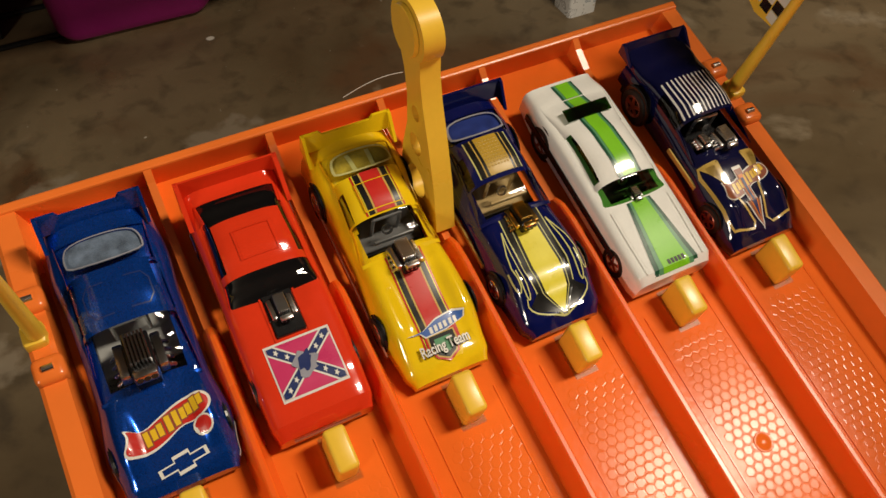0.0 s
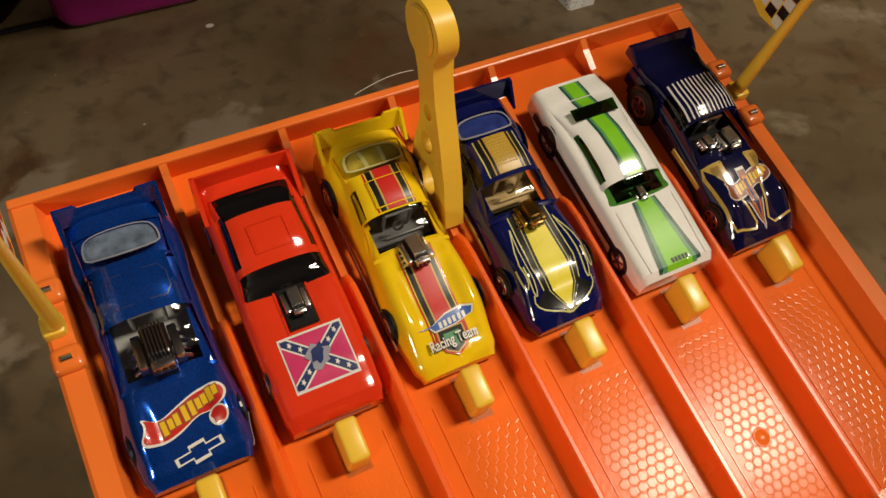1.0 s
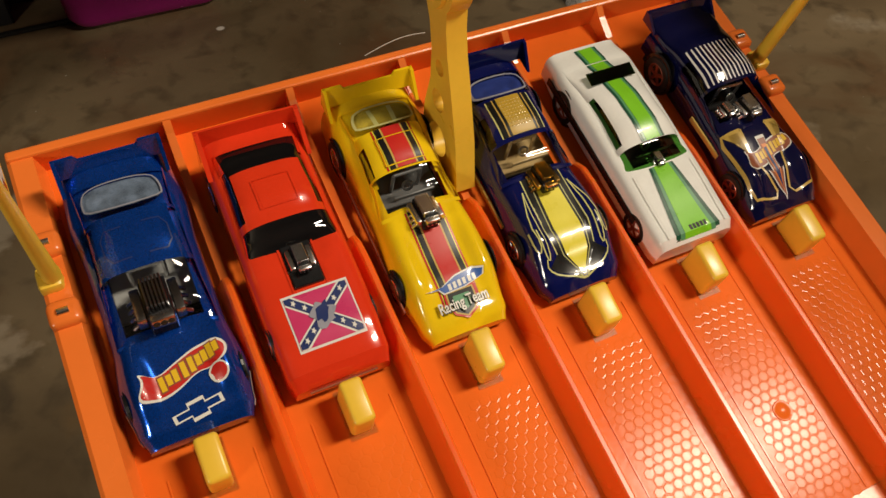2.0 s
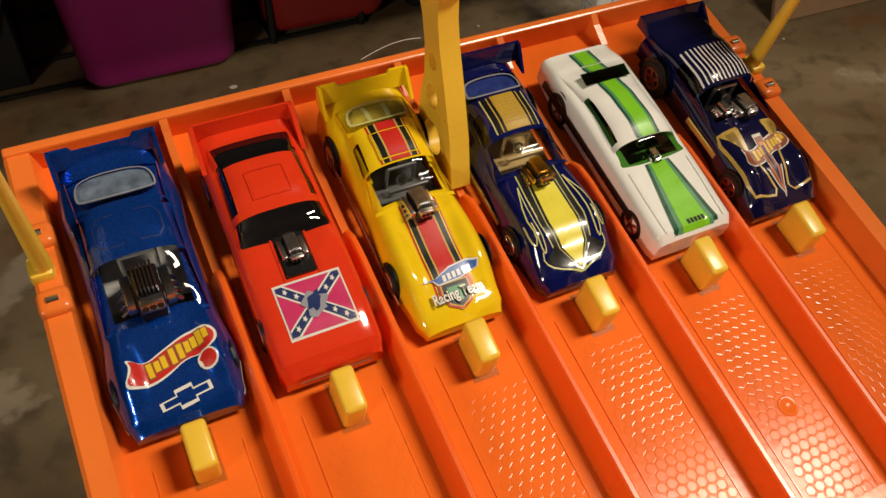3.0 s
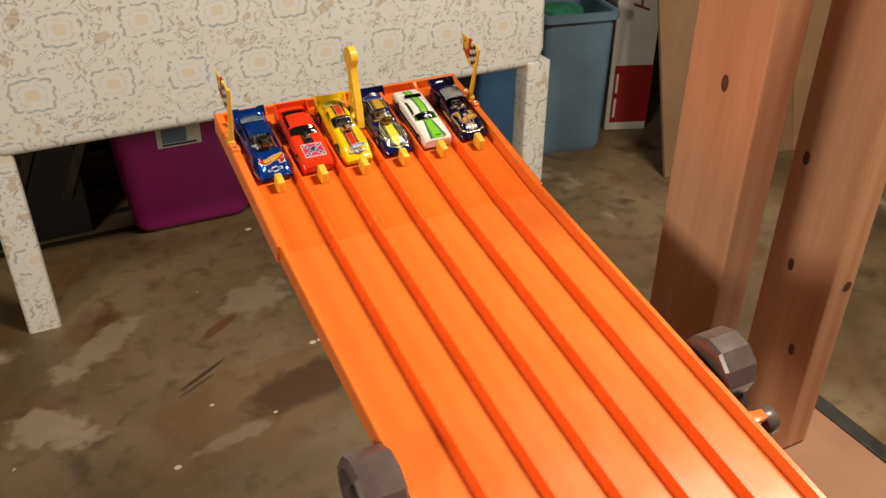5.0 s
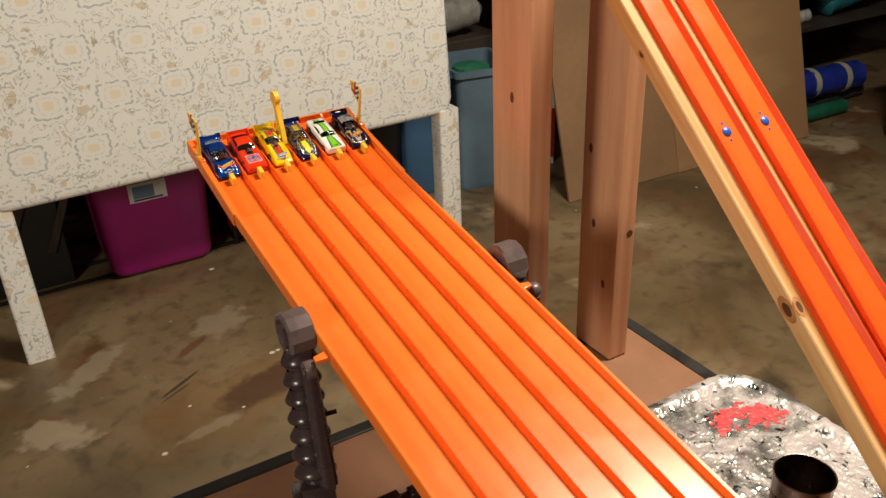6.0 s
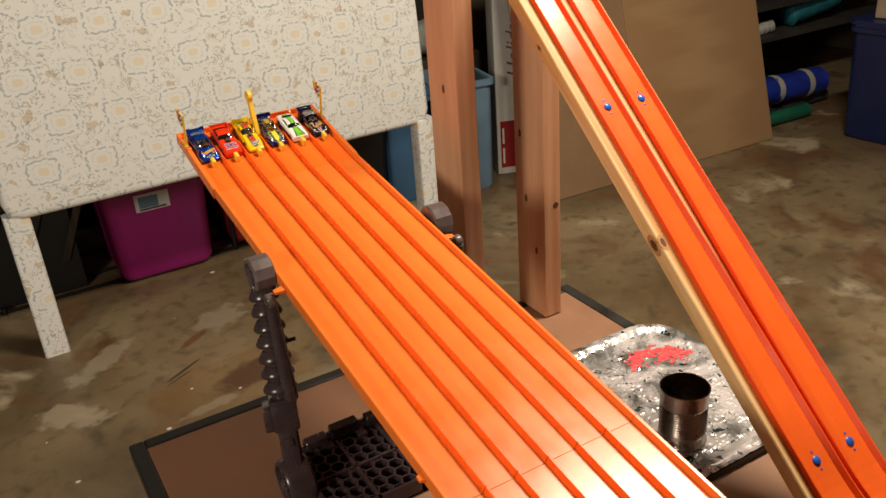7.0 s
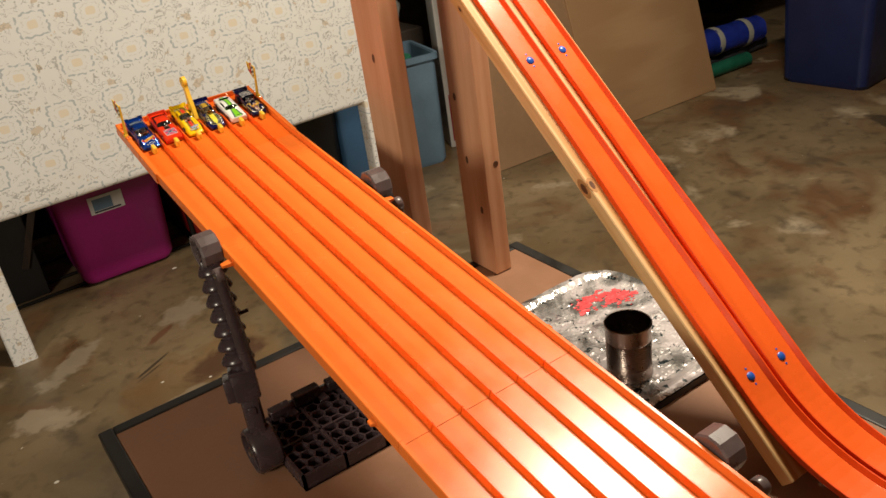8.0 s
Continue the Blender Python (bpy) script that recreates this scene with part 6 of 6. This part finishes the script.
h = part("handle", bmesh.new(), mat("grey_handle_plastic", (0.35, 0.34, 0.33), 0.5), bin_r, "pale grey bail handle", True)
bm = tube(bmesh.new(), (-0.05, 0, 0), (0.05, 0, 0), 0.007)
tube(bm, (-0.05, 0, 0), (-0.055, 0, -0.045), 0.007)
tube(bm, (0.05, 0, 0), (0.055, 0, -0.045), 0.007)
h.data = mesh_from("handle", bm, MATS["grey_handle_plastic"], True)
h.matrix_basis = pose(0.02, -0.212, 0.30)
tote("storage_bin", "black plastic storage bin in the dark", 0.66, 0.98, 1.60, 1.95, 0.0, 0.42, 0.10, BLACKP, BLACKP)
tote("storage_bin", "dull blue plastic storage bin behind the headboard leg", 1.00, 1.17, 1.56, 1.90, 0.0, 0.44, 0.08, BLUEP, BLUEP, -6)
jug = tote("storage_bin", "open grey-blue plastic tub holding something green", 1.205, 1.435, 1.49, 1.76, 0.0, 0.47, 0.04, GREYBLUE, None, -10, open_top=True)
tagged(part("green_bag", lathe(bmesh.new(), [(0.0, 0.20), (0.07, 0.19), (0.085, 0.12), (0.07, 0.0)], 20, pose(1.32, 1.64, 0.26)), mat("green_cloth", (0.03, 0.22, 0.13), 0.7, var=0.4, scale=30, bump=0.004), None, "", True), "crumpled green bag stuffed in a tub", "bag")

# low black rack the bins stand on
rack = thing("wire_rack", pose(0.1, 1.72, 0), "low black metal rack under the storage bins", "rack")
for y in (-0.12, 0.0, 0.20):
    part("rail", tube(bmesh.new(), (-0.62, y, 0.007), (0.44, y, 0.007), 0.006, n=10), RACK, rack, "", True)
for x in (-0.60, 0.21, 0.43):
    part("cross_bar", tube(bmesh.new(), (x, -0.12, 0.0065), (x, 0.20, 0.0065), 0.006, n=10), RACK, rack, "", True)
    for y in (-0.12, 0.20):
        part("foot", tube(bmesh.new(), (x, y, 0.0), (x, y, 0.024 if x < 0.2 else 0.42), 0.010, n=12), RACK, rack, "", True)

# slats over a black body, added so its colour supplies this corner's shade
crate = thing("slatted_crate", pose(-0.62, 1.78, 0), "dark slatted crate beside the magenta bin, black body standing in for shade", "crate")
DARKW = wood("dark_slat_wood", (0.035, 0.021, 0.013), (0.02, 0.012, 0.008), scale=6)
part("crate_body", boxed(-0.38, 0.40, -0.14, 0.30, 0.0, 0.50, 0.004), mat("crate_shade_black", (0.006, 0.005, 0.005), 0.7, var=0.2, scale=5), crate, "black crate body standing in for shade")
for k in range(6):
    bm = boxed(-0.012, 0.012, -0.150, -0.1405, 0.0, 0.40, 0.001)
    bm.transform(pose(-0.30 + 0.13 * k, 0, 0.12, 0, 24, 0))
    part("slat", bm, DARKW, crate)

# boards leaning at the back
for nm, x0, x1, y0, label in (("plywood_sheet", 1.99, 2.73, 1.150, "pale plywood sheet leaning against stored things"), ("cardboard_sheet", 1.46, 2.02, 1.180, "brown board leaning behind a plywood sheet")):
    s = thing(nm, pose((x0 + x1) / 2, y0, 0.002, -16, 0, -2), label, "board")
    part("sheet", boxed(-(x1 - x0) / 2, (x1 - x0) / 2, 0.0, 0.012, 0.0, 1.25, 0.001), PLY if nm == "plywood_sheet" else mat("brown_board", (0.27, 0.16, 0.085), 0.75, var=0.15, scale=4, bump=0.0005), s)

# tall white carton with script lettering
carton = thing("paper_carton", pose(1.60, 1.62, 0, 0, 0, -20), "tall white carton with dark red script and red lower panel", "carton")
WHITEC = mat("white_card", (0.62, 0.60, 0.58), 0.6, var=0.06, scale=12)
part("carton_body", boxed(-0.075, 0.075, -0.06, 0.06, 0.0, 1.05, 0.003), WHITEC, carton)
part("red_panel", boxed(-0.060, 0.0755, -0.0606, -0.0602, 0.03, 0.24), mat("carton_red", (0.30, 0.015, 0.02), 0.5, var=0.1), carton, "red printed panel")
for k in range(2):
    part("print_bar", boxed(-0.052, -0.044, -0.0612, -0.0607, 0.05 + 0.09 * k, 0.12 + 0.09 * k), D["white"], carton)
cu = bpy.data.curves.new("script", "FONT")
cu.body, cu.size, cu.shear = "Holiday", 0.085, 0.35
tmp = bpy.data.objects.new("script", cu)
me = bpy.data.meshes.new_from_object(tmp)
bpy.data.objects.remove(tmp)
me.materials.append(mat("script_red", (0.22, 0.03, 0.04), 0.5))
sc = new("carton_script", me)
sc.parent = carton
sc.matrix_basis = pose(0.035, -0.0612, 0.42, 90, -90, 0)

# right side: navy bin with stuff on it, rolled bags, dark shelf
navy_bin = tote("storage_bin", "tall navy plastic storage bin with pale latch", 2.99, 3.44, 0.60, 0.99, 0.0, 0.50, 0.06, NAVYP, NAVYP, 6)
latch = part("latch", boxed(-0.055, 0.040, -0.236, -0.226, 0.478, 0.522, 0.004, 2), mat("pale_latch_plastic", (0.34, 0.33, 0.32), 0.45, var=0.3, scale=30), navy_bin, "pale grey latch", True)
part("latch_tab", boxed(-0.030, 0.006, -0.238, -0.224, 0.430, 0.482, 0.003, 2), mat("dark_latch_plastic", (0.035, 0.024, 0.018), 0.6), latch, "dark hanging tab", True)
FABRIC = mat("dark_fabric", (0.03, 0.032, 0.04), 0.8, var=0.4, scale=18, bump=0.004)


def roll(name, label, p, q, r, material, strap=None):
    """A rolled, slightly lumpy bundle with straps."""
    t = thing(name, Matrix.Translation(p), label, "bag")
    bm = bmesh.new()
    d = Vector(q) - Vector(p)
    turn = d.to_track_quat("Z", "Y").to_matrix().to_4x4()
    prof = [(0.0, 0.0), (r * 0.7, 0.005), (r, r * 0.3)] + [(r * (1 + 0.05 * math.sin(9 * k)), r * 0.3 + (d.length - 0.6 * r) * k / 12) for k in range(1, 12)] + [(r, d.length - r * 0.3), (r * 0.7, d.length - 0.005), (0.0, d.length)]
    lathe(bm, prof, 28, turn)
    for v in bm.verts:
        v.co += v.co.normalized() * 0.02 * r / 0.1 * noise.noise(v.co * 22)
    part("roll_body", bm, material, t, "", True)
    if strap:
        for f in (0.3, 0.72):
            part("strap", lathe(bmesh.new(), [(r * 1.06, d.length * f - 0.018), (r * 1.09, d.length * f), (r * 1.06, d.length * f + 0.018)], 28, turn), strap, t, "pale strap", True)
    return t


roll("sleeping_bag", "rolled bright blue sleeping bag with pale straps", (2.84, 1.38, 0.135), (3.33, 1.36, 0.125), 0.066, mat("blue_nylon", (0.015, 0.035, 0.33), 0.4, var=0.3, scale=20, bump=0.003), mat("pale_strap", (0.40, 0.40, 0.36), 0.7))
roll("rolled_mat", "dark green rolled mat on the floor", (2.80, 1.27, 0.034), (3.12, 1.26, 0.034), 0.033, mat("green_nylon", (0.01, 0.12, 0.07), 0.5, var=0.3, scale=20, bump=0.003))
roll("dark_bag", "dark folded tarp on the floor", (2.72, 1.40, 0.034), (3.40, 1.38, 0.034), 0.033, FABRIC)
roll("stuff_sack", "teal stuff sack lying on a dark shelf", (3.36, 1.64, 0.405), (3.70, 1.60, 0.47), 0.062, mat("teal_nylon", (0.02, 0.17, 0.22), 0.45, var=0.3, scale=20, bump=0.003))
shelf = thing("storage_shelf", pose(3.3, 1.95, 0), "dark storage shelf in deep shade", "shelf")
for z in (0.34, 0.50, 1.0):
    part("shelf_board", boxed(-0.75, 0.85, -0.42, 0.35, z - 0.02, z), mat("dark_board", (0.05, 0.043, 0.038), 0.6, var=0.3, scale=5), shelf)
for x in (-0.72, 0.82):
    for y in (-0.40, 0.33):
        part("upright", boxed(x - 0.02, x + 0.02, y - 0.02, y + 0.02, 0.0, 1.3), RACK, shelf)
roll("grey_bag", "grey crumpled bag on a dark shelf", (3.35, 1.72, 0.58), (3.85, 1.70, 0.58), 0.075, mat("grey_cloth", (0.11, 0.12, 0.14), 0.8, var=0.4, scale=20, bump=0.004))
carton_low = thing("cardboard_box", pose(3.24, 0.80, 0.532, 0, 0, 10), "worn beige cardboard box lying on a navy bin", "box")
CARD = mat("beige_card", (0.34, 0.27, 0.20), 0.8, var=0.2, scale=9, bump=0.0006)
part("box_body", boxed(-0.20, 0.20, -0.15, 0.15, 0.0, 0.20, 0.004), CARD, carton_low)
part("box_flap", boxed(-0.20, 0.20, -0.155, -0.151, 0.10, 0.198, 0.001), CARD, carton_low)
# plain dark backing wall, added to keep the space behind the posts dark
cab = thing("dark_cabinet", pose(0.9, 2.3, 0), "plain dark backing wall added behind the bins", "cabinet")
part("cabinet_body", boxed(-1.5, 0.75, -0.1, 0.25, 0.0, 1.6, 0.01), mat("dark_backing_board", (0.03, 0.024, 0.02), 0.6, var=0.3, scale=4), cab)
roll("plastic_sack", "pale crumpled plastic sack on a tub", (1.22, 1.92, 0.56), (1.52, 1.92, 0.60), 0.07, mat("pale_plastic_film", (0.36, 0.36, 0.34), 0.35, var=0.3, scale=30, bump=0.006))
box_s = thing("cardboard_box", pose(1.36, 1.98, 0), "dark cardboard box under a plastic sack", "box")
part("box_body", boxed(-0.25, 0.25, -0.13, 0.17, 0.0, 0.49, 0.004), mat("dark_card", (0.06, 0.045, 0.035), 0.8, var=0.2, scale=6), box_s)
roll("crumpled_paper", "small crumpled white paper on the dark shelf", (3.14, 1.62, 0.372), (3.24, 1.62, 0.372), 0.032, mat("white_paper", (0.6, 0.6, 0.58), 0.7, var=0.3, scale=40, bump=0.004))
